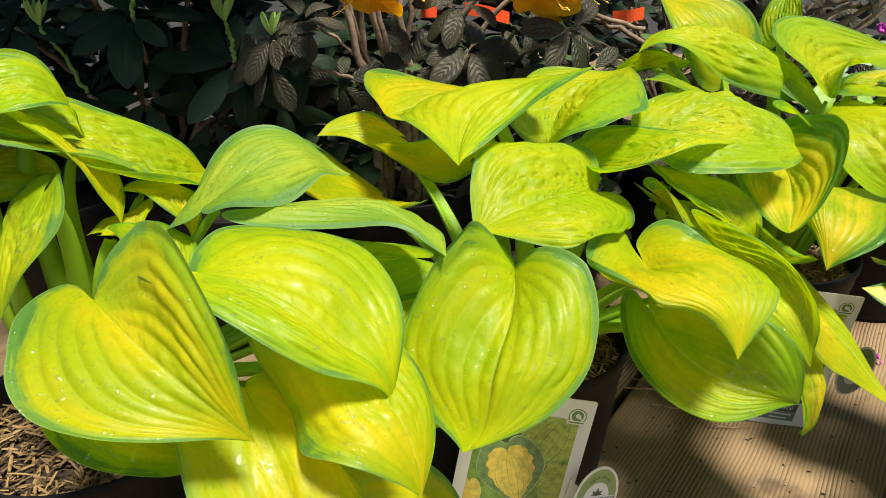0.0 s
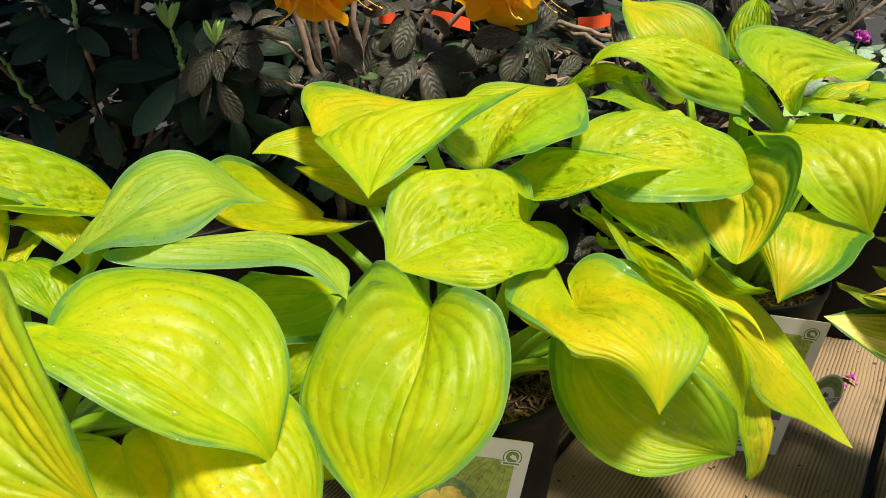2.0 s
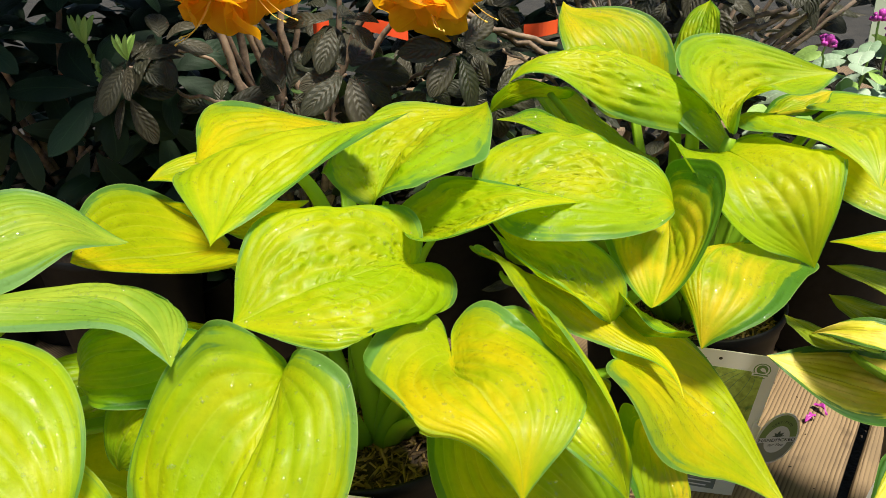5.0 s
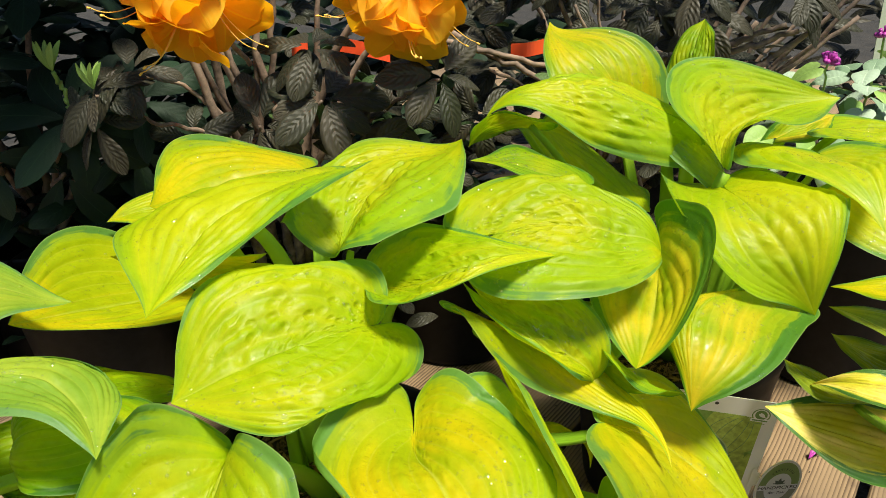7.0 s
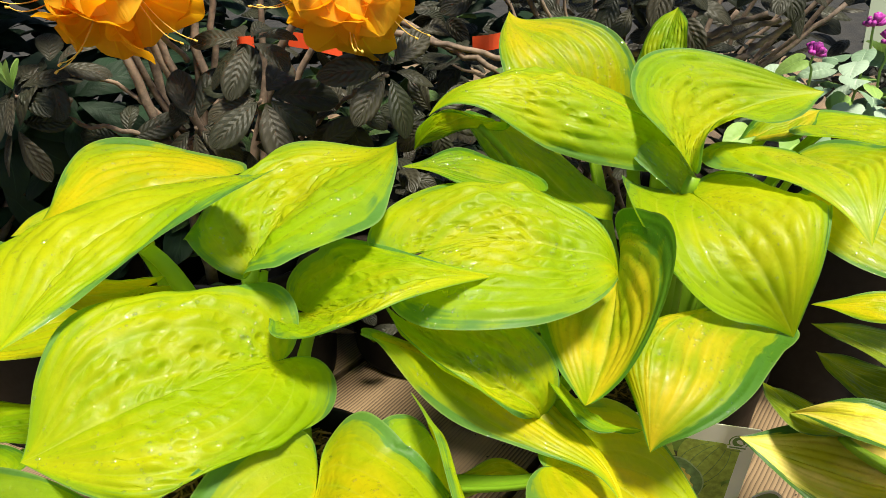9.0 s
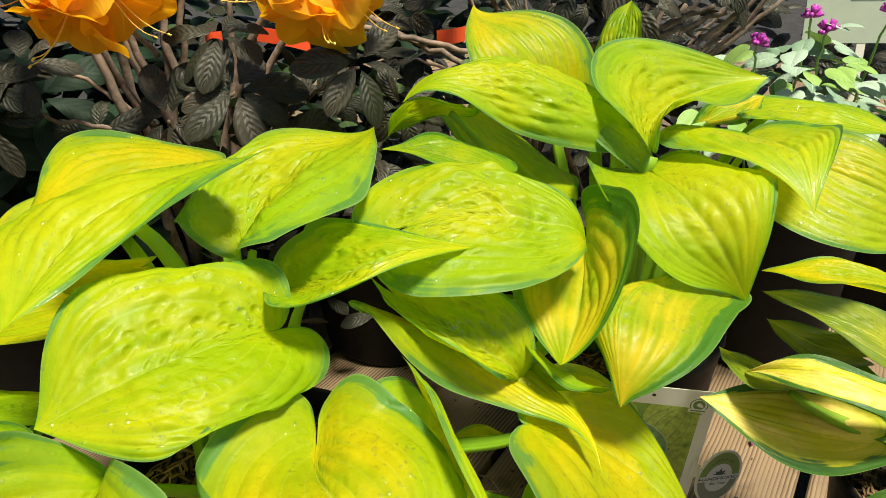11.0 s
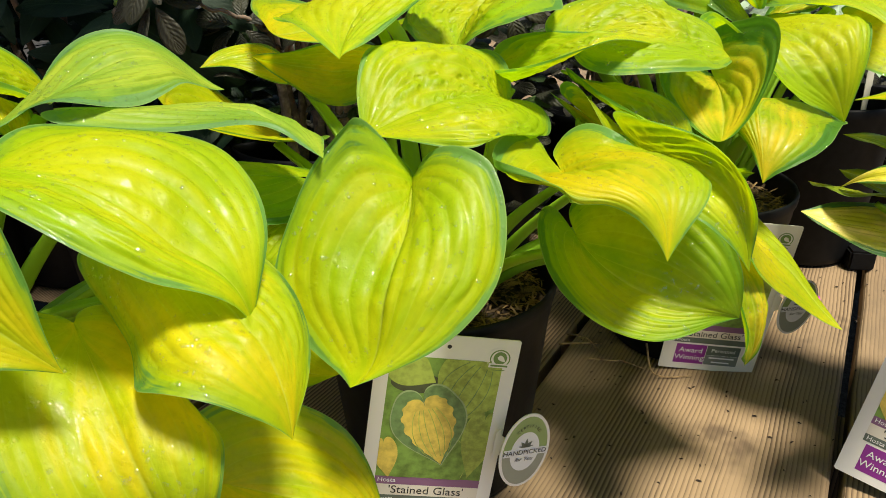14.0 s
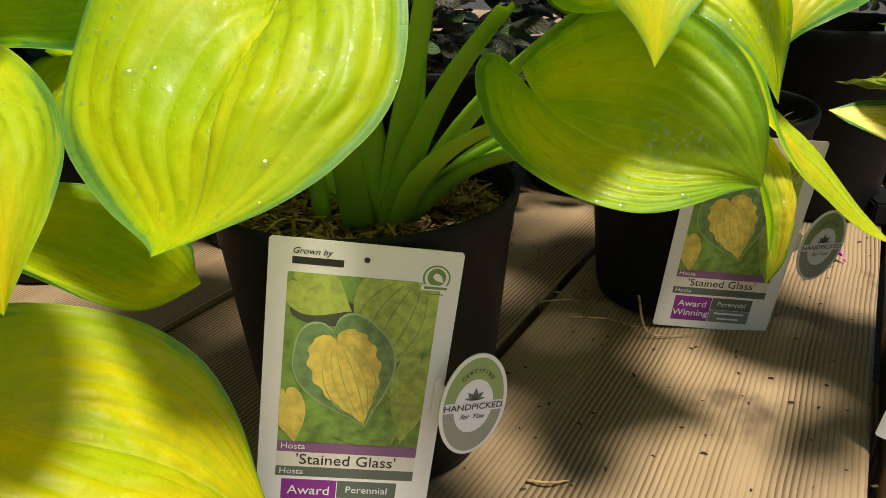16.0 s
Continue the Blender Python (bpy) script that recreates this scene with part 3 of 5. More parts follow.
HOSTAS = "potted gold-leaved hostas"
plant_a = thing("potted_hosta", "golden green hosta with heart-shaped wet leaves in a black pot", "plant", HOSTAS, (0.074, 0.597, 0))
plant_b = thing("potted_hosta", "lime and gold hosta with spreading puckered leaves in a black pot", "plant", HOSTAS, (0.392, 0.79, 0))
plant_c = thing("potted_hosta", "large hosta with overlapping broad yellow-green leaves in a black pot", "plant", HOSTAS, (-0.285, 0.475, 0))
for n_, p_ in enumerate((plant_a, plant_b, plant_c)):
    pot_with_soil(p_, 11 + n_)
plant_v = thing("potted_hosta", "variegated hosta with creamy yellow leaves edged dark green", "plant", "", (0.598, 0.545, 0))
pot_with_soil(plant_v, 21, 900)


def leaf(plant, tone, base, tip, crown_shift=(0.0, 0.0), stalk=(0.0042, 0.0098), label="", root=None, **shape):
    """A hosta leaf with its stalk, both given in world metres and hung under the plant."""
    o = np.array(plant.location)
    seed = len(plant.children)
    pk = {"bump": 0.0034, "lime": 0.0016, "gold": 0.0012}.get(tone, 0.0010)
    me = blade(np.array(base) - o, np.array(tip) - o, seed=seed, pucker=pk, **shape)
    blade_ob = piece("leaf", me, HOSTA[tone], plant, label)
    _, _, tan, up, _ = blade_frame(np.array(base) - o, np.array(tip) - o, shape.get("arch", 0.1), shape.get("peak", 0.0), 0.0, shape.get("roll", 0.0), 0.0, np.array([0.0]))
    if plant is not plant_v and base[2] > 0.24 and np.linalg.norm(np.array(tip) - np.array(base)) > 0.08:
        tagged(piece("dew", dew_mesh(me, Vector(up[0]), 200, seed + int(1000 * base[0])), DEW, blade_ob, "clear water beads"), kind="stuff")
    a = math.atan2(base[1] - o[1], base[0] - o[0])
    crown = (0.028 * math.cos(a) + crown_shift[0], 0.024 * math.sin(a) + crown_shift[1], 0.174)
    foot = np.array(base) - up[0] * (stalk[0] + 0.0015) + tan[0] * 0.004 if root is None else np.array(root)
    piece("petiole", petiole(foot - o, tan[0], crown, stalk), STEM, plant)


leaf(plant_a, "lime", (0.05, 0.449, 0.336), (0.012, 0.346, 0.262), label="lime green leaf with a blue-green edge", arch=0.018, peak=0.182, sway=-0.111, wide=(0.585, 0.806), roll=0.704, twist=-0.335,
     fold=(-0.172, 1.2), curl=(-1.589, -0.031), lobe=(0.406, 0.419), belly=0.394, hook=-0.982, fan=(0.87, 1.5), rim=(0.026, -0.236), outline=CLEFT, easing=0.28)
leaf(plant_a, "gold", (0.147, 0.47, 0.331), (0.183, 0.373, 0.312), label="golden yellow-green leaf with a thin green edge", arch=0.223, peak=1, sway=0.093, wide=(0.713, 0.676), roll=-0.256, twist=-0.132,
     fold=(0.925, 0.252), curl=(-0.716, -1.946), lobe=(1.807, 1.855), belly=0.416, hook=0.812, fan=(0.764, 1.179), rim=(-0.283, 0.4), outline=CLEFT, easing=0.28)
leaf(plant_a, "lime", (0.203, 0.493, 0.34), (0.241, 0.392, 0.293), label="lime green leaf with a blue-green edge", arch=0.262, peak=1, sway=-0.034, wide=(0.316, 0.358), roll=0.329, twist=-0.013,
     fold=(1.2, 0.042), curl=(0.669, -0.414), lobe=(1.34, 1.202), belly=0.424, hook=0.052, fan=(0.161, 0.001), rim=(-0.132, -0), outline=CLEFT, easing=0.28)
leaf(plant_a, "green", (0.16, 0.469, 0.286), (0.247, 0.404, 0.255), label="mid green leaf", arch=0.124, peak=0.489, sway=0.17, wide=(0.634, 0.395), roll=0.644, twist=1.004,
     fold=(0.316, 0.344), curl=(-0.042, 0.301), lobe=(1.1, 1.4), belly=0.45, hook=0.603, fan=(0.214, -0.458), rim=(0.036, -0.054), outline=CLEFT, easing=0.28)
leaf(plant_a, "gold", (0.267, 0.534, 0.285), (0.39, 0.499, 0.179), label="golden yellow-green leaf with a thin green edge", arch=0.009, peak=0.085, sway=-0.178, wide=(0.463, 0.606), roll=0.078, twist=0.657,
     fold=(-0.042, 0.15), curl=(-0.082, -0.28), lobe=(0.444, 0.593), belly=-0.45, hook=-0.302, fan=(0.374, 0.196), rim=(0.041, -0.018), outline=CLEFT, easing=0.28)
leaf(plant_a, "cream", (0.277, 0.488, 0.266), (0.296, 0.469, 0.172), label="yellow leaf with broad dark green edges", arch=0.197, peak=0.049, sway=0.058, wide=(0.278, 0.52), roll=0.253, twist=0.208,
     fold=(-0.121, 0.286), curl=(-0.753, 0.37), lobe=1)
leaf(plant_b, "gold", (0.185, 0.567, 0.344), (0.304, 0.505, 0.273), label="golden yellow-green leaf with a thin green edge", arch=0.046, peak=0.819, sway=-0.234, wide=(0.228, 0.295), roll=-0.366, twist=0.571,
     fold=(-0.024, 0.099), curl=(-0.556, -0.658), lobe=(1.068, 0.853), belly=-0.076, hook=0.628, fan=(0.658, 0.831), rim=(0.082, -0.276), outline=CLEFT, easing=0.28)
leaf(plant_b, "bump", (0.186, 0.567, 0.363), (0.263, 0.563, 0.295), label="puckered lime leaf with a blue-green edge", arch=0.182, peak=0.494, sway=0.07, wide=(0.51, 0.221), roll=0.551, twist=0.787,
     fold=(0.173, 0.586), curl=(-0.875, 0.249), lobe=(1.1, 1.054), belly=0.413, hook=0.577, fan=(-0.13, 0.163), rim=(-0.008, -0.032), outline=CLEFT, easing=0.28, vein=0.0006)
leaf(plant_b, "cream", (0.322, 0.644, 0.35), (0.284, 0.537, 0.326), label="yellow leaf with broad dark green edges", arch=0.025, peak=0.086, sway=-0.032, wide=(0.652, 0.485), roll=0.13, twist=0.361,
     fold=(1.12, 0.332), curl=(-0.371, 0.393), lobe=(2.058, 1.1), belly=0.135, hook=-0.613, fan=(0.969, 0.271), rim=(0.061, 0.007), outline=CLEFT, easing=0.28)
leaf(plant_b, "cream", (0.369, 0.615, 0.337), (0.323, 0.538, 0.291), label="yellow leaf with broad dark green edges", arch=0.173, peak=0.503, sway=0.249, wide=(0.646, 0.38), roll=-0.561, twist=-0.024,
     fold=(0.186, -0.728), curl=(-0.254, -1.27), lobe=(2.4, 1.031), belly=0.364, hook=0.103, fan=(-0.108, -0.091), rim=(0.031, 0.006), outline=CLEFT, easing=0.28)
leaf(plant_b, "lime", (0.384, 0.699, 0.384), (0.434, 0.62, 0.313), label="lime green leaf with a blue-green edge", arch=0.339, peak=0.039, sway=-0.022, wide=(0.713, 0.684), roll=0.73, twist=0.223,
     fold=(0.109, 0.204), curl=(-1.361, 1.363), lobe=(0.752, 1.471), belly=-0.071, hook=-0.002, fan=(-0.252, 0.222), rim=(-0.108, -0.068), outline=CLEFT, easing=0.28)
leaf(plant_b, "bump", (0.198, 0.586, 0.399), (0.314, 0.61, 0.364), label="puckered lime leaf with a blue-green edge", arch=0.143, peak=0.029, sway=-0.039, wide=(0.523, 0.489), roll=0.448, twist=0.397,
     fold=(0.287, 0.21), curl=(-1.188, -0.177), lobe=(1.522, 1.033), belly=0.447, hook=1.378, fan=(0.611, -0.63), rim=(0.022, -0.122), outline=CLEFT, easing=0.28)
leaf(plant_a, "bump", (0.126, 0.577, 0.365), (0.236, 0.565, 0.393), label="puckered lime leaf with a blue-green edge", arch=0.154, peak=0.692, sway=0.25, wide=(0.563, 0.431), roll=-0.044, twist=-0.014,
     fold=(0.109, 0.155), curl=(0.183, -0.212), lobe=(1.423, 1.092), belly=-0.388, hook=-0.365, fan=(0.607, 0.737), rim=(0.051, 0.143), outline=CLEFT, easing=0.28)
leaf(plant_a, "bump", (0.091, 0.595, 0.383), (0.175, 0.683, 0.434), label="puckered lime leaf with a blue-green edge", arch=0.084, peak=0.021, sway=-0.15, wide=(0.684, 0.665), roll=-0.372, twist=0.068,
     fold=(0.862, 0.424), curl=(0.352, -1.055), lobe=(0.3, 0.3), belly=0.45, hook=-0.634, fan=(0.679, 0.876), rim=(-0.395, -0.18), outline=CLEFT, easing=0.28)
leaf(plant_a, "lime", (0.083, 0.58, 0.442), (0.011, 0.472, 0.405), label="lime green leaf with a blue-green edge", arch=0.138, peak=-0.326, sway=0.15, wide=(0.346, 0.7), roll=0.744, twist=-0.572,
     fold=(-0.639, 1.218), curl=(-0.166, -1.354), lobe=1.073, root=(0.043, 0.572, 0.412))
leaf(plant_a, "gold", (0.038, 0.739, 0.392), (-0.054, 0.638, 0.401), label="golden yellow-green leaf with a thin green edge", arch=-0.11, peak=0.511, sway=0.186, wide=(0.467, 0.64), roll=-0.319, twist=-0.328,
     fold=(0.137, -0.036), curl=(0.436, -0.121), lobe=1.004)
leaf(plant_a, "bump", (0.118, 0.527, 0.366), (0.022, 0.457, 0.363), label="puckered lime leaf with a blue-green edge", arch=0.112, peak=0.268, sway=-0.057, wide=(0.689, 0.708), roll=-0.112, twist=-0.228,
     fold=(0.231, 0.866), curl=(-2.128, -0.195), lobe=(1.34, 0.999), belly=0.45, hook=-0.502, fan=(-0.471, 0.553), rim=(0.4, -0.4), outline=CLEFT, easing=0.28)
leaf(plant_b, "bump", (0.384, 0.707, 0.399), (0.527, 0.829, 0.422), label="puckered lime leaf with a blue-green edge", arch=-0.036, peak=-0.402, sway=-0.211, wide=(0.444, 0.336), roll=0.155, twist=0.629,
     fold=(0.808, 0.953), curl=(-0.382, -0.572), lobe=(0.3, 0.3), belly=0.425, hook=-0.072, fan=(0.493, 1.102), rim=(-0.062, -0.196), outline=CLEFT)
leaf(plant_b, "bump", (0.347, 0.762, 0.43), (0.195, 0.729, 0.438), label="puckered lime leaf with a blue-green edge", arch=0.145, peak=0.212, sway=0.056, wide=(0.422, 0.393), roll=-0.081, twist=0.315,
     fold=(-0.482, 0.07), curl=(-1.005, -0.622), lobe=(1.751, 1.102), belly=0.347, hook=0.508, fan=(-0.116, 0.141), rim=(-0.017, 0.017), outline=CLEFT, easing=0.28)
leaf(plant_b, "gold", (0.333, 0.857, 0.407), (0.266, 0.928, 0.482), label="golden yellow-green leaf with a thin green edge", arch=0.158, peak=-0.779, sway=-0.113, wide=(0.592, 0.531), roll=0.002, twist=0.219,
     fold=(0.088, 0.429), curl=(-0.447, -0.106), lobe=(1.097, 1.1), belly=-0.006, hook=-0.321, fan=(-0.015, -0.08), rim=(-0.018, 0), outline=CLEFT, easing=0.28, vein=0.0022)
leaf(plant_b, "green", (0.402, 0.881, 0.43), (0.427, 0.936, 0.48), label="mid green leaf", arch=0.104, peak=0.013, sway=0.01, wide=(0.376, 0.346), roll=-0.409, twist=0.182,
     fold=(0.073, 0.198), curl=(-0.413, -0.053), lobe=1)
leaf(plant_b, "pale", (0.392, 0.731, 0.384), (0.325, 0.775, 0.433), label="pale blue-green leaf with a matt bloom", arch=0.058, peak=-0.07, sway=0.062, wide=(0.336, 0.34), roll=-0.168, twist=-0.486,
     fold=(-0.143, -0.114), curl=(-0.613, -0.558), lobe=(1.1, 1.077), belly=0.154, hook=-0.009, fan=(0.07, -0.175), rim=(0.001, 0.002), outline=CLEFT, easing=0.28)
leaf(plant_b, "lime", (0.477, 0.743, 0.396), (0.468, 0.617, 0.38), label="lime green leaf with a blue-green edge", arch=0.158, peak=0.589, sway=-0.016, wide=(0.406, 0.642), roll=0.007, twist=0.135,
     fold=(0.384, 0.253), curl=(-0.227, -0.523), lobe=(1.101, 1.236), belly=-0.248, hook=-0.07, fan=(0.009, 0.046), rim=(0.018, -0.056), outline=CLEFT, easing=0.28)
leaf(plant_c, "pale", (-0.155, 0.441, 0.389), (-0.074, 0.548, 0.373), label="pale blue-green leaf with a matt bloom", arch=0.147, peak=0.564, sway=-0.101, wide=(0.425, 0.341), roll=0.094, twist=0.966,
     fold=(0.327, 0.144), curl=(-0.845, -0.907), lobe=(1.088, 0.614), belly=-0.007, hook=-0.931, fan=(-0.265, 0.298), rim=(-0.045, -0.079), outline=CLEFT, easing=0.28)
leaf(plant_c, "pale", (-0.095, 0.448, 0.385), (0.002, 0.415, 0.363), label="pale blue-green leaf with a matt bloom", arch=0.079, peak=0.26, sway=-0.227, wide=(0.532, 0.285), roll=-0.182, twist=0.291,
     fold=(0.401, 0.082), curl=(-2.4, -0.336), lobe=(2.4, 1.971), belly=0.408, hook=-0.178, fan=(0.522, -0.906), rim=(0.4, -0.217), outline=CLEFT, easing=0.28)
leaf(plant_c, "lime", (-0.133, 0.347, 0.386), (-0.029, 0.331, 0.311), label="lime green leaf with a blue-green edge", arch=0.168, peak=-0.001, sway=0.018, wide=(0.629, 0.268), roll=0.071, twist=0.332,
     fold=(0.487, 0.202), curl=(-0.893, -0.67), lobe=(0.504, 1.099), belly=0.425, hook=0.835, fan=(0.168, 0.106), rim=(-0.059, 0.016), outline=CLEFT, easing=0.28)
leaf(plant_c, "gold", (-0.072, 0.356, 0.333), (-0.012, 0.302, 0.267), label="golden yellow-green leaf with a thin green edge", arch=0.205, peak=0.193, sway=-0.002, wide=(0.423, 0.559), roll=-0.194, twist=-0.324,
     fold=(0.137, -0.402), curl=(-0.488, -0.839), lobe=(1.1, 2.384), belly=0.288, hook=-0.011, fan=(-0.228, -0.609), rim=(-0.019, -0.06), outline=CLEFT, easing=0.28, vein=0.0004)
leaf(plant_c, "gold", (-0.191, 0.342, 0.372), (-0.097, 0.292, 0.316), label="golden yellow-green leaf with a thin green edge", arch=0.204, peak=0.319, sway=0.024, wide=(0.519, 0.474), roll=0.586, twist=0.312,
     fold=(0.67, 0.051), curl=(-0.023, 0.116), lobe=(0.326, 1.738), belly=0.033, hook=0.091, fan=(-0.075, -0.316), rim=(-0.035, 0.109), outline=CLEFT, easing=0.28)
leaf(plant_c, "green", (-0.2, 0.326, 0.32), (-0.136, 0.353, 0.256), label="mid green leaf", arch=0.133, peak=-0.023, sway=0.047, wide=(0.4, 0.444), roll=0.532, twist=0.074,
     fold=(0.12, 0.233), curl=(-0.2, -0.127), lobe=1.218)
leaf(plant_c, "gold", (-0.12, 0.356, 0.303), (-0.082, 0.345, 0.179), label="golden yellow-green leaf with a thin green edge", arch=0.504, peak=0.23, sway=-0.128, wide=(0.358, 0.408), roll=1.118, twist=0.779,
     fold=(-0.042, 0.419), curl=(-1.399, 0.134), lobe=0.3, vein=0.0006)
leaf(plant_c, "lime", (-0.118, 0.492, 0.22), (-0.001, 0.44, 0.206), label="lime green leaf with a blue-green edge", arch=-0.19, peak=0.345, sway=-0.096, wide=(0.46, 0.322), roll=0.208, twist=0.196,
     fold=(0.065, 0.205), curl=(-0.264, 0.674), lobe=1)
leaf(plant_c, "gold", (-0.064, 0.351, 0.201), (0.031, 0.379, 0.102), label="golden yellow-green leaf with a thin green edge", arch=0.132, peak=0.125, sway=0.023, wide=(0.41, 0.4), roll=0.229, twist=-0.052,
     fold=(0.476, 0.12), curl=(-0.241, -0.2), lobe=1)
leaf(plant_a, "gold", (-0.063, 0.702, 0.295), (-0.112, 0.537, 0.363), label="golden yellow-green leaf with a thin green edge", arch=-0.041, peak=0.159, sway=0.056, wide=(0.317, 0.473), roll=-0.354, twist=-0.175,
     fold=(0.093, 0.172), curl=(0.435, 0.295), lobe=0.588)
leaf(plant_a, "gold", (0.03, 0.587, 0.379), (-0.059, 0.578, 0.39), label="golden yellow-green leaf with a thin green edge", arch=-0.05, peak=-0.022, sway=0.021, wide=(0.4, 0.464), roll=0.676, twist=0.145,
     fold=(0.12, -0.042), curl=(-0.2, -0.536), lobe=1)
leaf(plant_a, "gold", (-0.047, 0.742, 0.349), (-0.129, 0.71, 0.358), label="golden yellow-green leaf with a thin green edge", arch=0.13, peak=0.07, sway=0.005, wide=(0.423, 0.424), roll=-0.253, twist=-0.162,
     fold=(-0.004, 0.164), curl=(-0.292, -0.437), lobe=1)
leaf(plant_c, "bump", (-0.256, 0.472, 0.418), (-0.196, 0.569, 0.368), label="puckered lime leaf with a blue-green edge", arch=0.072, peak=0.07, sway=0.139, wide=(0.465, 0.433), roll=0.63, twist=0.09,
     fold=(0.381, 0.365), curl=(-0.685, 0.487), lobe=1)
leaf(plant_c, "lime", (-0.294, 0.436, 0.456), (-0.25, 0.485, 0.421), label="lime green leaf with a blue-green edge", arch=0.315, peak=-0.025, sway=-0.027, wide=(0.447, 0.378), roll=0.321, twist=-0.016,
     fold=(0.33, 0.124), curl=(0.115, -0.156), lobe=1)
leaf(plant_c, "lime", (-0.311, 0.452, 0.442), (-0.239, 0.462, 0.426), label="lime green leaf with a blue-green edge", arch=0.062, peak=-0.019, sway=0.004, wide=(0.402, 0.399), roll=0.051, twist=-0.012,
     fold=(0.109, 0.101), curl=(-0.215, -0.126), lobe=1)
leaf(plant_c, "pale", (-0.292, 0.442, 0.434), (-0.207, 0.487, 0.394), label="pale blue-green leaf with a matt bloom", arch=0.066, peak=-0.111, sway=0, wide=(0.372, 0.381), roll=-0.04, twist=0.048,
     fold=(-0.003, 0.008), curl=(-0.054, 0.217), lobe=1)
leaf(plant_c, "gold", (-0.221, 0.48, 0.386), (-0.177, 0.459, 0.351), label="golden yellow-green leaf with a thin green edge", arch=0.254, peak=0.051, sway=-0.034, wide=(0.457, 0.384), roll=-0.359, twist=0.016,
     fold=(0.262, 0.1), curl=(-0.06, -0.314), lobe=0.981)
leaf(plant_c, "gold", (-0.226, 0.435, 0.371), (-0.204, 0.472, 0.383), label="golden yellow-green leaf with a thin green edge", arch=-0.085, peak=0.035, sway=0.02, wide=(0.395, 0.412), roll=-0.124, twist=-0.124,
     fold=(0.075, 0.081), curl=(-0.093, -0.244), lobe=1)
leaf(plant_c, "green", (-0.202, 0.434, 0.377), (-0.165, 0.404, 0.345), label="mid green leaf", arch=0.156, peak=-0.03, sway=-0.021, wide=(0.431, 0.419), roll=-0.265, twist=0.136,
     fold=(0.028, 0.02), curl=(-0.263, -0.274), lobe=0.949)
leaf(plant_c, "gold", (-0.276, 0.464, 0.444), (-0.216, 0.442, 0.374), label="golden yellow-green leaf with a thin green edge", arch=0.134, peak=-0.001, sway=-0.02, wide=(0.449, 0.381), roll=-0.421, twist=0.283,
     fold=(0.082, 0.106), curl=(-0.387, -0.015), lobe=1.033)
leaf(plant_c, "lime", (-0.252, 0.424, 0.404), (-0.274, 0.382, 0.334), label="lime green leaf with a blue-green edge", arch=0.055, peak=0.066, sway=-0.007, wide=(0.414, 0.403), roll=0.341, twist=0.035,
     fold=(0.134, 0.161), curl=(-0.6, -0.154), lobe=1)
leaf(plant_c, "green", (-0.311, 0.443, 0.409), (-0.28, 0.496, 0.382), label="mid green leaf", arch=0.287, peak=0.273, sway=0.035, wide=(0.34, 0.427), roll=0.667, twist=0.237,
     fold=(0.121, 0.05), curl=(-0.598, -0.27), lobe=1)
leaf(plant_c, "green", (-0.083, 0.534, 0.283), (-0.151, 0.505, 0.251), label="mid green leaf", arch=0.364, peak=0.305, sway=-0.002, wide=(0.582, 0.411), roll=-0.194, twist=-0.303,
     fold=(-0.352, -0.053), curl=(-0.449, -0.776), lobe=0.1)
leaf(plant_c, "green", (-0.054, 0.607, 0.264), (-0.083, 0.529, 0.304), label="mid green leaf", arch=0.052, peak=0.031, sway=0.054, wide=(0.406, 0.503), roll=-0.02, twist=0.012,
     fold=(0.043, 0.212), curl=(-0.281, -0.3), lobe=1.01)
leaf(plant_a, "lime", (0.223, 0.569, 0.244), (0.268, 0.574, 0.209), label="lime green leaf with a blue-green edge", arch=0.299, peak=0.324, sway=0.013, wide=(0.375, 0.423), roll=-0.322, twist=-0.069,
     fold=(0.014, 0.251), curl=(-0.395, -0.098), lobe=1)
leaf(plant_b, "gold", (0.505, 0.726, 0.38), (0.614, 0.7, 0.322), label="golden yellow-green leaf with a thin green edge", arch=0.247, peak=-0.062, sway=0.035, wide=(0.351, 0.542), roll=0.91, twist=0.041,
     fold=(-0.061, 0.257), curl=(-0.478, 0.093), lobe=1)
leaf(plant_b, "lime", (0.535, 0.847, 0.387), (0.644, 0.782, 0.373), label="lime green leaf with a blue-green edge", arch=0.046, peak=-0.067, sway=0.004, wide=(0.393, 0.383), roll=0.053, twist=0.069,
     fold=(0.05, 0.048), curl=(-0.067, 0.105), lobe=1)
leaf(plant_b, "cream", (0.488, 0.858, 0.375), (0.551, 0.878, 0.392), label="yellow leaf with broad dark green edges", arch=0.046, peak=0.018, sway=0.035, wide=(0.394, 0.47), roll=0.071, twist=0.357,
     fold=(0.098, 0.116), curl=(-0.377, -0.16), lobe=1)
leaf(plant_b, "green", (0.275, 0.572, 0.316), (0.324, 0.554, 0.294), label="mid green leaf", arch=-0.133, peak=0.037, sway=0.009, wide=(0.454, 0.421), roll=-0.691, twist=-0.133,
     fold=(-0.399, -0.136), curl=(-0.503, -0.476), lobe=1)
leaf(plant_b, "green", (0.27, 0.682, 0.397), (0.181, 0.646, 0.429), label="mid green leaf", arch=0.044, peak=-0.012, sway=0, wide=(0.4, 0.417), roll=-0.076, twist=0.137,
     fold=(0.081, 0.129), curl=(-0.241, -0.162), lobe=1.024)
leaf(plant_b, "green", (0.255, 0.821, 0.399), (0.329, 0.707, 0.361), label="mid green leaf", arch=-0.085, peak=-0.024, sway=-0.054, wide=(0.564, 0.382), roll=-0.11, twist=0.179,
     fold=(-0.006, 0.131), curl=(-0.75, 0.125), lobe=1)
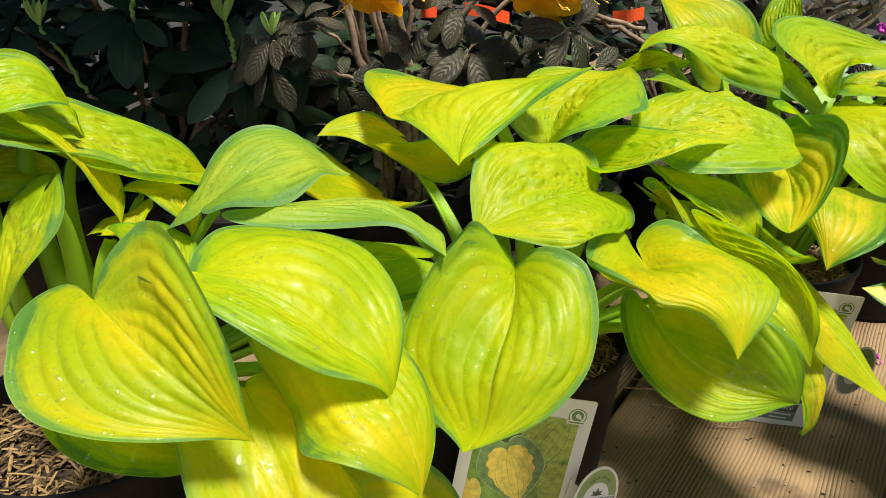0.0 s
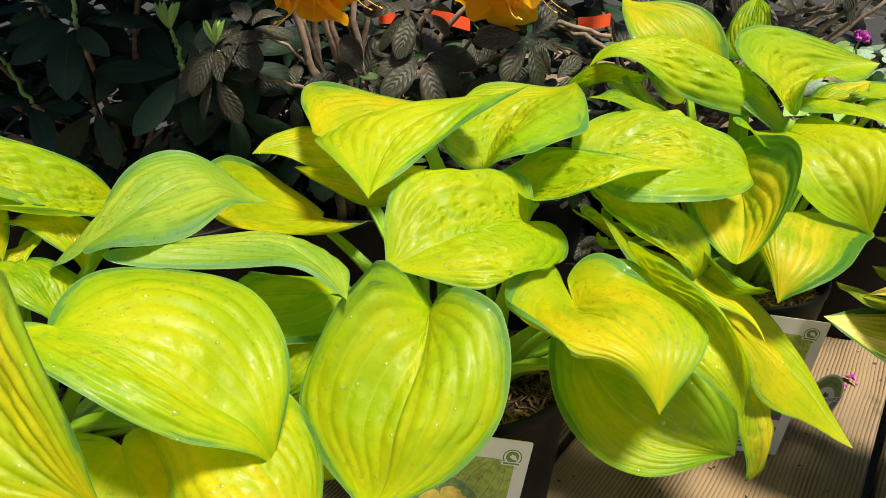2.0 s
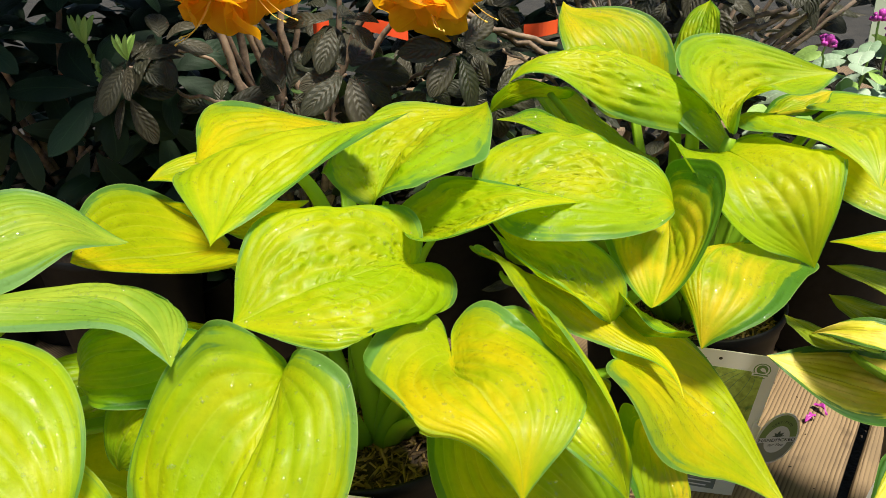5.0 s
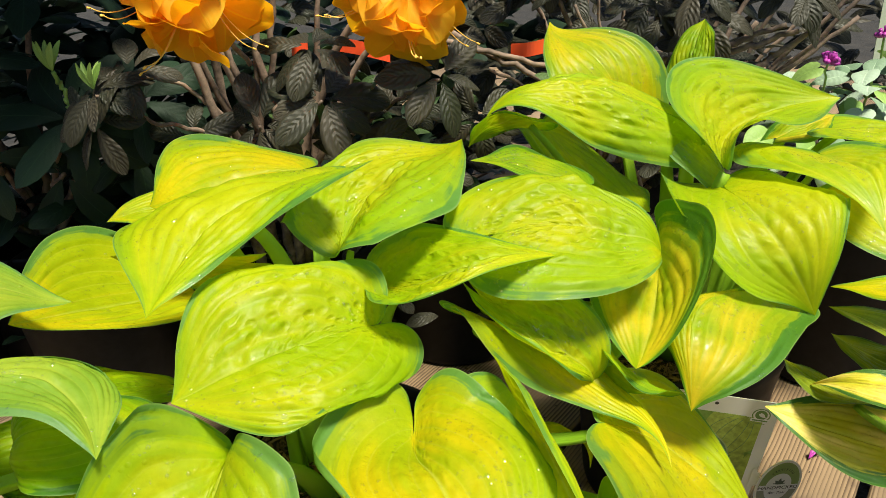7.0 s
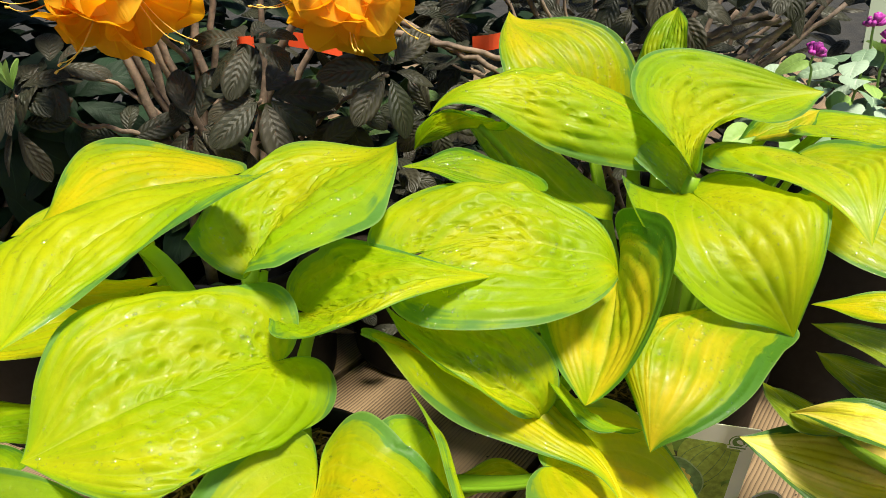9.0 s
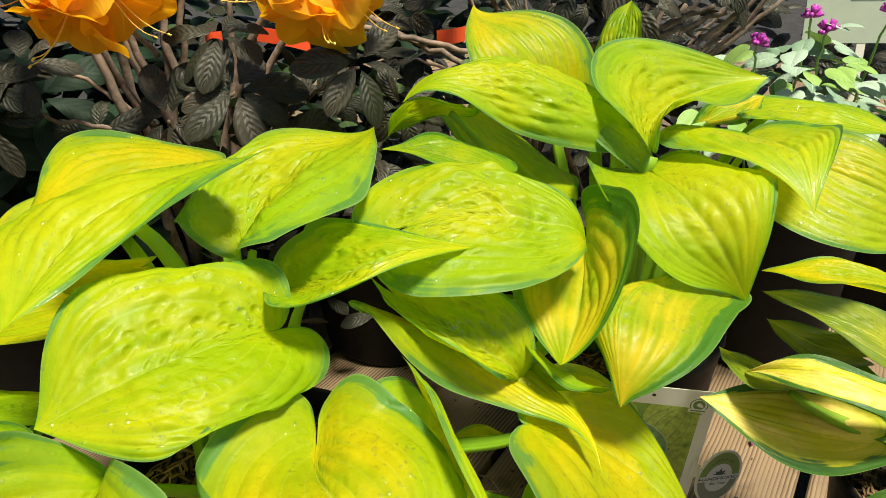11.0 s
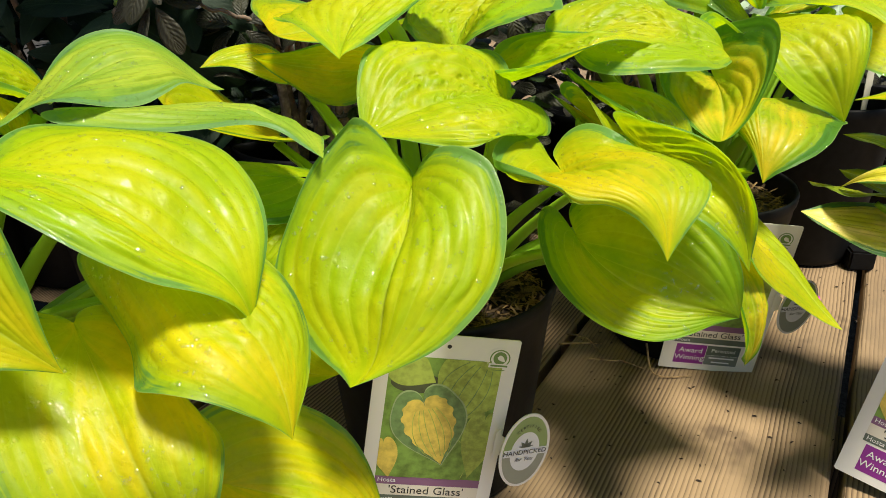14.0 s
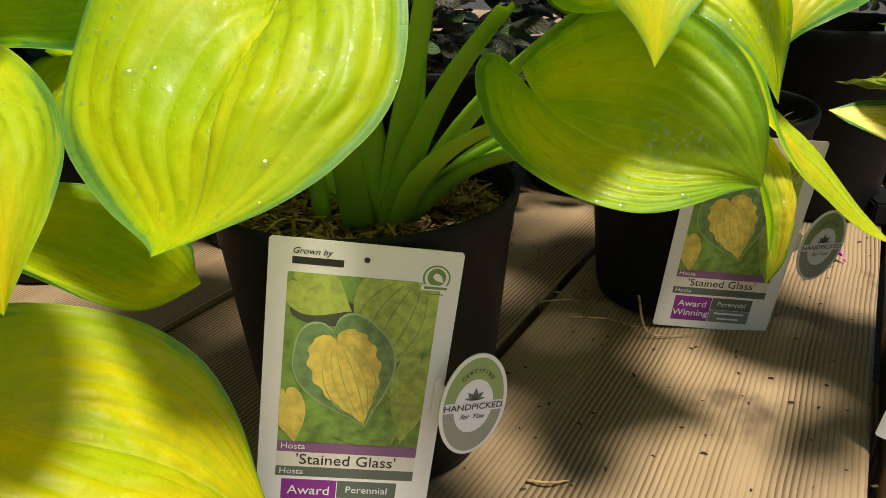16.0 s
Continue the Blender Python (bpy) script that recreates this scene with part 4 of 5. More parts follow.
leaf(plant_b, "green", (0.238, 0.743, 0.431), (0.18, 0.77, 0.399), label="mid green leaf", arch=0.16, peak=0.009, sway=-0.007, wide=(0.418, 0.412), roll=0.438, twist=0.099,
     fold=(0.054, -0.067), curl=(-0.203, -0.463), lobe=1)
leaf(plant_c, "green", (-0.02, 0.481, 0.33), (-0.087, 0.486, 0.289), label="mid green leaf", arch=0.421, peak=0.348, sway=0.011, wide=(0.498, 0.437), roll=-0.501, twist=-0.474,
     fold=(-0.062, -0.017), curl=(-0.389, -0.823), lobe=1)
leaf(plant_c, "green", (-0.022, 0.467, 0.307), (-0.062, 0.449, 0.26), label="mid green leaf", arch=0.298, peak=-0.074, sway=0.014, wide=(0.484, 0.492), roll=-0.58, twist=-0.749,
     fold=(0.201, -0.041), curl=(0.088, -0.624), lobe=1)
leaf(plant_v, "variegated", (0.516, 0.568, 0.226), (0.41, 0.618, 0.232), label="creamy yellow leaf with dark green edges", arch=-0.051, peak=-0.076, sway=-0.02, wide=(0.303, 0.447), roll=-0.394, twist=-0.46,
     fold=(0.15, 0.093), curl=(-0.071, -0.758), lobe=1)
leaf(plant_v, "variegated", (0.521, 0.555, 0.269), (0.441, 0.618, 0.252), label="creamy yellow leaf with dark green edges", arch=0.211, peak=0.215, sway=-0.056, wide=(0.238, 0.181), roll=-0.358, twist=-0.188,
     fold=(0.246, 0.064), curl=(0.081, -0.565), lobe=1)
leaf(plant_v, "olive", (0.579, 0.629, 0.245), (0.479, 0.684, 0.283), label="olive green leaf", arch=0.057, peak=-0.017, sway=0.006, wide=(0.282, 0.303), roll=-0.109, twist=-0.037,
     fold=(0.116, 0.185), curl=(-0.005, -0.262), lobe=1)
leaf(plant_v, "gold", (0.527, 0.59, 0.334), (0.45, 0.637, 0.328), label="golden yellow-green leaf with a thin green edge", arch=0.065, peak=0.007, sway=-0.008, wide=(0.35, 0.335), roll=0.032, twist=-0.22,
     fold=(0.106, 0.152), curl=(0.121, -0.499), lobe=1)
leaf(plant_v, "olive", (0.556, 0.654, 0.234), (0.506, 0.717, 0.235), label="olive green leaf", arch=-0.031, peak=0.01, sway=-0.033, wide=(0.338, 0.314), roll=-0.152, twist=-0.093,
     fold=(0.082, 0.143), curl=(-0.008, -0.329), lobe=1)
leaf(plant_v, "variegated", (0.486, 0.49, 0.244), (0.405, 0.448, 0.219), label="creamy yellow leaf with dark green edges", arch=0.107, peak=-0.017, sway=-0.051, wide=(0.444, 0.33), roll=-0.106, twist=-0.24,
     fold=(0.029, -0.289), curl=(-0.229, -0.45), lobe=0.983)
leaf(plant_v, "olive", (0.475, 0.603, 0.249), (0.443, 0.668, 0.242), label="olive green leaf", arch=-0.023, peak=0.01, sway=-0.044, wide=(0.43, 0.345), roll=0.161, twist=-0.034,
     fold=(0.067, 0.011), curl=(0.001, -0.233), lobe=1)


# ---- plant tags ----
TAG_INK = plain("black_ink", (0.02, 0.02, 0.02), 0.5, 40, 0.1, 0.02)
TAG_CREAM = plain("cream_print", (0.72, 0.66, 0.55), 0.42, 40, 0.04, 0.02)
TAG_MAUVE = plain("mauve_print", (0.22, 0.10, 0.20), 0.42, 40, 0.08, 0.02)
TAG_GREY = plain("grey_green_print", (0.105, 0.13, 0.105), 0.42, 40, 0.08, 0.02)
TAG_GREY_LIGHT = plain("light_grey_print", (0.19, 0.21, 0.19), 0.42, 40, 0.08, 0.02)
TAG_PURPLE = plain("purple_print", (0.24, 0.025, 0.25), 0.42, 40, 0.06, 0.02)
TAG_WHITE = plain("white_print", (0.80, 0.80, 0.78), 0.42, 40, 0.03, 0.02)
PHOTO_GREEN = plain("printed_leaf_green", (0.16, 0.27, 0.045), 0.42, 120, 0.45, 0.02)
PHOTO_LIME = plain("printed_leaf_lime", (0.34, 0.42, 0.07), 0.42, 160, 0.35, 0.02)
PHOTO_EDGE = plain("printed_leaf_edge", (0.15, 0.25, 0.085), 0.42, 160, 0.35, 0.02)
PHOTO_GOLD = plain("printed_leaf_gold", (0.66, 0.50, 0.09), 0.42, 140, 0.3, 0.02)
PHOTO_PALE = plain("printed_leaf_rim", (0.33, 0.42, 0.20), 0.42, 160, 0.2, 0.02)
PHOTO_DARK = plain("printed_shade", (0.055, 0.065, 0.03), 0.42, 120, 0.5, 0.02)
BADGE_GREEN = plain("badge_green", (0.28, 0.38, 0.13), 0.4, 30, 0.1, 0.02)
BADGE_GREY = plain("badge_grey", (0.30, 0.31, 0.24), 0.4, 30, 0.1, 0.02)
LOGO_GREEN = plain("logo_green", (0.16, 0.26, 0.07), 0.42, 40, 0.1, 0.02)


def prism(points, front, back):
    """A flat piece in the x-z plane that faces -y, between y = front and y = back."""
    n = len(points)
    verts = [(x, front, z) for x, z in points] + [(x, back, z) for x, z in points]
    faces = [tuple(range(n)), tuple(range(2 * n - 1, n - 1, -1))] + [(i, n + i, n + (i + 1) % n, (i + 1) % n) for i in range(n)]
    me = mesh_from("flat", verts, faces, smooth=False)
    bm = bmesh.new()
    bm.from_mesh(me)
    bmesh.ops.recalc_face_normals(bm, faces=bm.faces)
    bm.to_mesh(me)
    bm.free()
    return me


def box2(x0, x1, z0, z1):
    return [(x0, z0), (x1, z0), (x1, z1), (x0, z1)]


def ellipse(cx, cz, rx, rz, n=40, a0=0.0, a1=2 * math.pi):
    full = abs(a1 - a0 - 2 * math.pi) < 1e-6
    return [(cx + rx * math.cos(a0 + (a1 - a0) * i / (n if full else n - 1)), cz + rz * math.sin(a0 + (a1 - a0) * i / (n if full else n - 1))) for i in range(n)]


def heart_outline(cx, cz, length, width, turn, wob=0.0, lobe=1.0, rag=0.0):
    s = np.linspace(0, 1, 40)
    m = catmull(CLEFT, s)
    m = np.stack([np.where(m[:, 0] < 0, m[:, 0] * lobe, m[:, 0]), m[:, 1] * (1 + rag * np.where(np.arange(40) % 4 < 2, 0.0, -1.0))], axis=1)
    pts = [(b * width, -a * length) for a, b in m] + [(-b * width, -a * length) for a, b in m[::-1][1:-1]]
    c, t = math.cos(turn), math.sin(turn)
    out = []
    for i, (x, z) in enumerate(pts):
        k = 1 + wob * math.sin(i * 2.3)
        out.append((cx + (x * c - z * t) * k, cz + (x * t + z * c) * k))
    return out


def clip_box(points, x0, x1, z0, z1):
    return [(min(max(x, x0), x1), min(max(z, z0), z1)) for x, z in points]


def lettering(text, size, x, z, y, material, parent, label="", align="LEFT", turn=0.0, shear=0.0):
    cu = bpy.data.curves.new("lettering", "FONT")
    cu.body, cu.size, cu.align_x, cu.align_y, cu.extrude, cu.shear = text, size, align, "CENTER", 0.00004, shear
    cu.resolution_u = 3
    cu.materials.append(material)
    ob = new("lettering", cu)
    ob.parent = parent
    ob.matrix_basis = pose(x, y, z) @ pose(0, 0, 0, 0, turn, 0) @ pose(0, 0, 0, 90, 0, 0)
    return ob


def plant_tag(at, label, badge=True, detail=True):
    """A printed card that hangs on a pot's rim: origin at the middle of its top edge, facing -y."""
    W, H = 0.107, 0.196
    tag = thing("plant_tag", label, "tag", "plant tags")
    tag.matrix_basis = at
    r = 0.0015
    outline = [(-W / 2 + r, 0), (-W / 2, -r), (-W / 2, -H + r), (-W / 2 + r, -H), (W / 2 - r, -H), (W / 2, -H + r), (W / 2, -r), (W / 2 - r, 0)]
    piece("card", prism(outline, 0.0, 0.0008), CARD, tag, "white printed card")

    def flat(name, pts, layer, mat, lab="", parent=tag):
        return piece(name, prism(pts, -0.00012 * layer, -0.00012 * (layer - 1)), mat, parent, lab)

    x0, x1, z0, z1 = -0.0425, 0.0425, -0.1321, -0.0200
    photo = flat("photo", box2(x0, x1, z0, z1), 1, PHOTO_GREEN, "printed picture of hosta leaves")
    shapes = [(0.030, -0.022, 0.062, 0.030, -0.35, PHOTO_LIME), (-0.036, -0.026, 0.034, 0.016, 1.1, PHOTO_LIME), (-0.030, -0.102, 0.040, 0.018, 0.35, PHOTO_GREEN),
              (-0.039, -0.100, 0.034, 0.010, 0.2, PHOTO_GOLD), (0.005, -0.088, 0.054, 0.036, 0.3, PHOTO_GREEN), (0.037, -0.074, 0.056, 0.014, -0.1, PHOTO_LIME)]
    flat("shade", clip_box(ellipse(-0.020, -0.043, 0.020, 0.009), x0, x1, z0, z1), 2, PHOTO_DARK, parent=photo)
    for k, (cx, cz, ln, wd, tn, mt) in enumerate(shapes):
        flat("printed_leaf", clip_box(heart_outline(cx, cz, ln, wd, tn), x0, x1, z0, z1), 3 + k * 0.4, mt, parent=photo)
    flat("printed_edge", clip_box(heart_outline(-0.0120, -0.0610, 0.0612, 0.0302, 0.35, lobe=1.55), x0, x1, z0, z1), 6.2, PHOTO_PALE, parent=photo)
    flat("printed_leaf", clip_box(heart_outline(-0.0120, -0.0615, 0.0596, 0.0292, 0.35, lobe=1.5), x0, x1, z0, z1), 6.6, PHOTO_EDGE, parent=photo)
    flat("printed_leaf", heart_outline(-0.0116, -0.0630, 0.0575, 0.0212, 0.35, lobe=0.85, rag=0.09), 7.2, PHOTO_GOLD, parent=photo)
    for cx, cz, ln, wd, tn, mt, ly in ((-0.0116, -0.0630, 0.0575, 0.0200, 0.35, PHOTO_LIME, 8.0), (0.005, -0.088, 0.054, 0.036, 0.3, PHOTO_LIME, 5.6), (0.030, -0.022, 0.062, 0.030, -0.35, PHOTO_EDGE, 4.4)):
        for q in (-0.75, -0.45, -0.18, 0.18, 0.45, 0.75):
            c_, t_ = math.cos(tn), math.sin(tn)
            line = []
            for e in (-0.0003, 0.0003):
                row = []
                for u in np.linspace(0.06, 0.86, 9):
                    x, z = q * wd * math.sin(math.pi * min(1.0, u * 0.9 + 0.1)) ** 0.8 + e, -u * ln
                    row.append((cx + x * c_ - z * t_, cz + x * t_ + z * c_))
                line += row if e < 0 else row[::-1]
            if all(x0 < p[0] < x1 and z0 + 0.001 < p[1] < z1 for p in line):
                flat("printed_vein", line, ly, mt, parent=photo)
    flat("band", box2(x0, x1, -0.1399, z0), 1, TAG_MAUVE, "mauve band")
    flat("band", box2(x0, x1, -0.1507, -0.1399), 1, TAG_CREAM, "cream band")
    flat("band", box2(x0, x1, -0.1580, -0.1507), 1, TAG_GREY, "grey-green band")
    flat("panel", box2(-0.0385, -0.0045, -0.1875, -0.1604), 1, TAG_PURPLE, "purple panel")
    flat("panel", box2(-0.0040, 0.0330, -0.1736, -0.1604), 1, TAG_GREY, "grey panel")
    flat("panel", box2(-0.0040, 0.0330, -0.1875, -0.1740), 1, TAG_GREY_LIGHT, "light grey panel")
    ty = -0.0003
    lettering("Hosta", 0.0062, -0.0405, -0.1357, ty, TAG_WHITE, tag)
    lettering("'Stained Glass'", 0.0108, 0.0, -0.1453, ty, TAG_INK, tag, align="CENTER")
    lettering("Hosta", 0.0062, -0.0405, -0.1544, ty, TAG_WHITE, tag)
    lettering("Award", 0.0098, -0.0215, -0.1688, ty, TAG_WHITE, tag, align="CENTER")
    lettering("Winning", 0.0098, -0.0215, -0.1791, ty, TAG_WHITE, tag, align="CENTER")
    lettering("Perennial", 0.0072, 0.0145, -0.1670, ty, TAG_WHITE, tag, align="CENTER")
    for zz, half in ((-0.1775, 0.014), (-0.1835, 0.010)):
        flat("print_line", box2(0.0145 - half, 0.0145 + half, zz - 0.0009, zz + 0.0009), 2, TAG_WHITE)
    # the grower's mark: plain bars; the round green mark in the corner
    lettering("Grown by", 0.0052, -0.0410, -0.0072, -0.0003, TAG_INK, tag, shear=0.35)
    flat("print_line", box2(-0.0405, -0.0125, -0.0150, -0.0108), 1, TAG_INK)
    flat("hole", ellipse(0.000, -0.0095, 0.0017, 0.0017, 20), 1, TAG_INK, "punched hole")
    flat("mark_disc", ellipse(0.0395, -0.0185, 0.0115, 0.0115), 2.4, CARD)
    ring = [p for p in ellipse(0.0395, -0.0165, 0.0078, 0.0078, 40)]
    flat("mark_ring", ring, 3.0, LOGO_GREEN)
    flat("mark_ring", ellipse(0.0395, -0.0165, 0.0068, 0.0068), 3.6, CARD)
    flat("mark_shape", ellipse(0.0395, -0.0160, 0.0052, 0.0055), 4.2, LOGO_GREEN)
    flat("mark_shape", heart_outline(0.0388, -0.0150, 0.0062, 0.0020, 0.9), 4.8, CARD)
    flat("mark_ribbon", box2(0.0315, 0.0475, -0.0243, -0.0208), 4.8, CARD)
    flat("print_line", box2(0.0330, 0.0460, -0.0233, -0.0218), 5.4, LOGO_GREEN)
    flat("print_line", box2(0.0345, 0.0445, -0.0268, -0.0262), 3.4, LOGO_GREEN)
    if badge:
        bd = piece("badge", prism(ellipse(0, 0, 0.0215, 0.0350, 48), -0.0006, 0.0004), CARD, tag, "oval green and white badge on the card's edge")
        bd.matrix_basis = pose(0.0705, -0.010, -0.0915, 0, 0, 16)
        piece("tab", prism([(0.047, -0.080), (0.0500, -0.0770), (0.0510, -0.0825), (0.0550, -0.0850), (0.0550, -0.1000), (0.0500, -0.1030), (0.0500, -0.1085), (0.0470, -0.1060)], -0.0050, -0.0044), CARD, tag)
        flat("field", ellipse(0, 0, 0.0192, 0.0325, 48, 0, math.pi), 6, BADGE_GREEN, parent=bd)
        flat("field", ellipse(0, 0, 0.0192, 0.0325, 48, math.pi, 2 * math.pi), 6, BADGE_GREY, parent=bd)
        flat("disc", ellipse(0, -0.0005, 0.0125, 0.0185, 40), 7, TAG_WHITE, parent=bd)
        flat("ribbon", box2(-0.0187, 0.0187, -0.0042, 0.0026), 8, TAG_WHITE, parent=bd)
        for tn, ln in ((0.0, 0.0075), (0.75, 0.006), (-0.75, 0.006)):
            flat("sprig", heart_outline(0.006 * math.sin(-tn) * 0.2, 0.0048, ln, 0.0016, math.pi + tn), 9, TAG_GREY, parent=bd)
        flat("sprig", ellipse(0, 0.0052, 0.0062, 0.0016, 20, math.pi, 2 * math.pi), 9, TAG_GREY, parent=bd)
        lettering("HANDPICKED", 0.0061, 0, -0.0008, -0.0013, TAG_INK, bd, align="CENTER")
        lettering("for You", 0.0050, 0, -0.0075, -0.0013, TAG_INK, bd, align="CENTER", shear=0.3)
        word = "CERTIFIED"
        for i, ch in enumerate(word):
            a = radians(128 - 76 * i / (len(word) - 1))
            lettering(ch, 0.0036, 0.0150 * math.cos(a), 0.0245 * math.sin(a) - 0.0005, -0.0013, TAG_INK, bd, align="CENTER", turn=90 - math.degrees(a))
    return tag


plant_tag(pose(0.0775, 0.4885, 0.2005, -2.0, 9.0, 0), "white picture tag for a hosta hung on a pot rim")
plant_tag(pose(0.4000, 0.6800, 0.1950, 6.0, 4.0, -9), "white hosta picture tag leaning between pot and bench")
plant_tag(pose(0.5140, 0.4970, 0.1990, -10.8, 6.5, -43.9), "white hosta picture tag hung beside the variegated plant")


# ---- shrubs behind the hostas ----
def aim(at, direction, up=(0, 0, 1), size=1.0, spin=0.0):
    """A pose whose x runs along direction, with z as near to up as can be."""
    x = Vector(direction).normalized()
    z = Vector(up) - x * Vector(up).dot(x)
    z = z.normalized() if z.length > 1e-4 else Vector((1, 0, 0))
    y = z.cross(x)
    m = Matrix((x, y, z)).transposed().to_4x4()
    return Matrix.Translation(at) @ m @ pose(0, 0, 0, spin, 0, 0) @ Matrix.Diagonal((size, size, size, 1))


OVATE = np.array([(0, 0.0), (0.02, 0.10), (0.10, 0.32), (0.22, 0.60), (0.36, 0.85), (0.52, 1.0), (0.68, 0.98), (0.82, 0.78), (0.92, 0.48), (0.98, 0.18), (1.0, 0.0)])


def leaf_set(count, width, arch, fold, ns=10, nv=9, vein=0.0, outline=OVATE, seed=0):
    out = []
    g = random.Random(seed)
    for i in range(count):
        out.append(blade((0, 0, 0), (1, 0, g.uniform(-0.25, 0.0)), arch=arch * g.uniform(0.5, 1.4), sway=g.uniform(-0.05, 0.05), wide=(width * g.uniform(0.9, 1.1), width * g.uniform(0.9, 1.1)), fold=(fold, fold),
                         curl=(g.uniform(-0.7, 0.0), g.uniform(-0.7, 0.0)), twist=g.uniform(-0.5, 0.5), outline=outline, vein=vein, wave=0.012, lobe=1.0, seed=seed + i, ns=ns, nv=nv, veins=4))
    return out


RHODO_LEAVES = leaf_set(5, 0.19, 0.10, 0.10, seed=100)
AZALEA_LEAVES = leaf_set(6, 0.25, 0.12, 0.16, ns=16, nv=13, vein=0.03, seed=200)
SHOOT_LEAVES = leaf_set(3, 0.10, 0.05, 0.35, seed=300)
LAMIUM_LEAVES = leaf_set(4, 0.40, 0.08, 0.10, ns=12, nv=11, vein=0.03, outline=HEART, seed=400)


def whorl(parent, meshes, material, at, axis, length, count, droop, g, name="leaf"):
    """A ring of leaves round the end of a twig."""
    ax = Vector(axis).normalized()
    side = ax.orthogonal().normalized()
    turn0 = g.uniform(0, 6.28)
    for i in range(count):
        a = turn0 + 6.283 * i / count + g.uniform(-0.25, 0.25)
        d = (Matrix.Rotation(a, 3, ax) @ side)
        d = (d + ax * g.uniform(-droop, 0.35 - droop * 0.5)).normalized()
        piece(name, g.choice(meshes), material, parent, at=aim(Vector(at) + d * 0.008, d, ax, length * g.uniform(0.75, 1.15), g.uniform(-25, 25)))


def fill_leaves(name, parent, meshes, material, count, box, length, g, droop=0.5, label=""):
    """Many leaves joined into one mesh, for the depth of a shrub."""
    verts, faces, uvs = [], [], []
    cache = []
    for me in meshes:
        co = np.empty(len(me.vertices) * 3, dtype=np.float32)
        me.vertices.foreach_get("co", co)
        uv = np.empty(len(me.loops) * 2, dtype=np.float32)
        me.uv_layers[0].data.foreach_get("uv", uv)
        li = np.empty(len(me.loops), dtype=np.int32)
        me.loops.foreach_get("vertex_index", li)
        vu = np.zeros((len(me.vertices), 2))
        vu[li] = uv.reshape(-1, 2)
        cache.append((co.reshape(-1, 3), [tuple(p.vertices) for p in me.polygons], vu))
    for _ in range(count):
        co, fs, vu = g.choice(cache)
        at = [g.uniform(*box[k]) for k in range(3)]
        a = g.uniform(0, 6.283)
        d = (math.cos(a), math.sin(a) - 0.2, g.uniform(-droop, 0.4))
        m = np.array(aim(at, d, (g.uniform(-0.4, 0.4), g.uniform(-0.6, 0.1), 1), length * g.uniform(0.7, 1.15), g.uniform(-40, 40)))
        k = len(verts)
        verts.extend(co @ m[:3, :3].T + m[:3, 3])
        faces.extend(tuple(k + i for i in f) for f in fs)
        uvs.extend(vu)
    return tagged(piece(name, mesh_from(name, verts, faces, uvs), material, parent, label), kind="stuff")


def cane(parent, pts, r0, r1, material=TWIG, name="stem", n=18):
    P = catmull(np.array(pts, float), np.linspace(0, 1, n))
    g = np.random.RandomState(len(parent.children))
    P[1:-1] += g.normal(0, 0.0015, P[1:-1].shape)
    v, f = tube(P, (r0, r1), 7)
    piece(name, mesh_from(name, v, f), material, parent)


g = random.Random(31)
# dark evergreen at the left
rhodo = thing("rhododendron", "dark green rhododendron with leathery leaves in whorls, in shade", "shrub")
RC = (-0.42, 1.08, 0.0)
for at, axis, ln, n in [((-0.395, 0.95, 0.445), (0.1, -0.5, 0.9), 0.095, 8), ((-0.473, 0.95, 0.345), (-0.1, -0.5, 0.8), 0.080, 7), ((-0.273, 0.95, 0.385), (0.1, -0.7, 0.6), 0.092, 8),
                        ((-0.405, 0.97, 0.335), (0.2, -0.8, 0.3), 0.080, 6), ((-0.33, 1.00, 0.30), (0, -0.8, 0.1), 0.085, 6), ((-0.56, 0.97, 0.43), (-0.2, -0.5, 0.9), 0.095, 8),
                        ((-0.62, 0.95, 0.33), (-0.2, -0.6, 0.7), 0.090, 7), ((-0.23, 1.00, 0.33), (0.2, -0.8, 0.3), 0.085, 6), ((-0.50, 1.02, 0.53), (0, -0.4, 0.9), 0.095, 8), ((-0.33, 1.02, 0.52), (0, -0.4, 0.9), 0.095, 8),
                        ((-0.20, 0.97, 0.40), (0.2, -0.7, 0.6), 0.085, 7), ((-0.69, 0.98, 0.45), (0, -0.5, 0.9), 0.09, 7)]:
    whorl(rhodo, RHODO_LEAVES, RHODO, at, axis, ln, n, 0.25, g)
    mid = Vector(at).lerp(Vector(RC) + Vector((0, 0, 0.3)), 0.5)
    cane(rhodo, [(RC[0], RC[1], 0.17), (mid.x, mid.y, mid.z - 0.04), at], 0.006, 0.003)
for at, tip in (((-0.473, 0.95, 0.348), (-0.510, 0.94, 0.435)), ((-0.395, 0.95, 0.445), (-0.390, 0.94, 0.50)), ((-0.273, 0.95, 0.389), (-0.275, 0.94, 0.440))):
    cane(rhodo, [at, ((at[0] + tip[0]) / 2, at[1], (at[2] + tip[2]) / 2), tip], 0.0030, 0.0024, FRESH, "shoot")
    for k in range(6):
        piece("shoot_leaf", SHOOT_LEAVES[k % 3], FRESH, rhodo, at=aim(tip, (0.5 * math.cos(k * 1.1), 0.5 * math.sin(k * 1.1), 1.1), (0, -1, 0), 0.036))
piece("pot", POT_MESH, BLACK_PLASTIC, rhodo, at=pose(RC[0], RC[1], 0) @ Matrix.Diagonal((1.2, 1.2, 1.0, 1)))
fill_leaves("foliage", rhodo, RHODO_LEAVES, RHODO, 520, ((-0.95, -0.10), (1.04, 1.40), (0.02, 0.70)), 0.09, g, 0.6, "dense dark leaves")

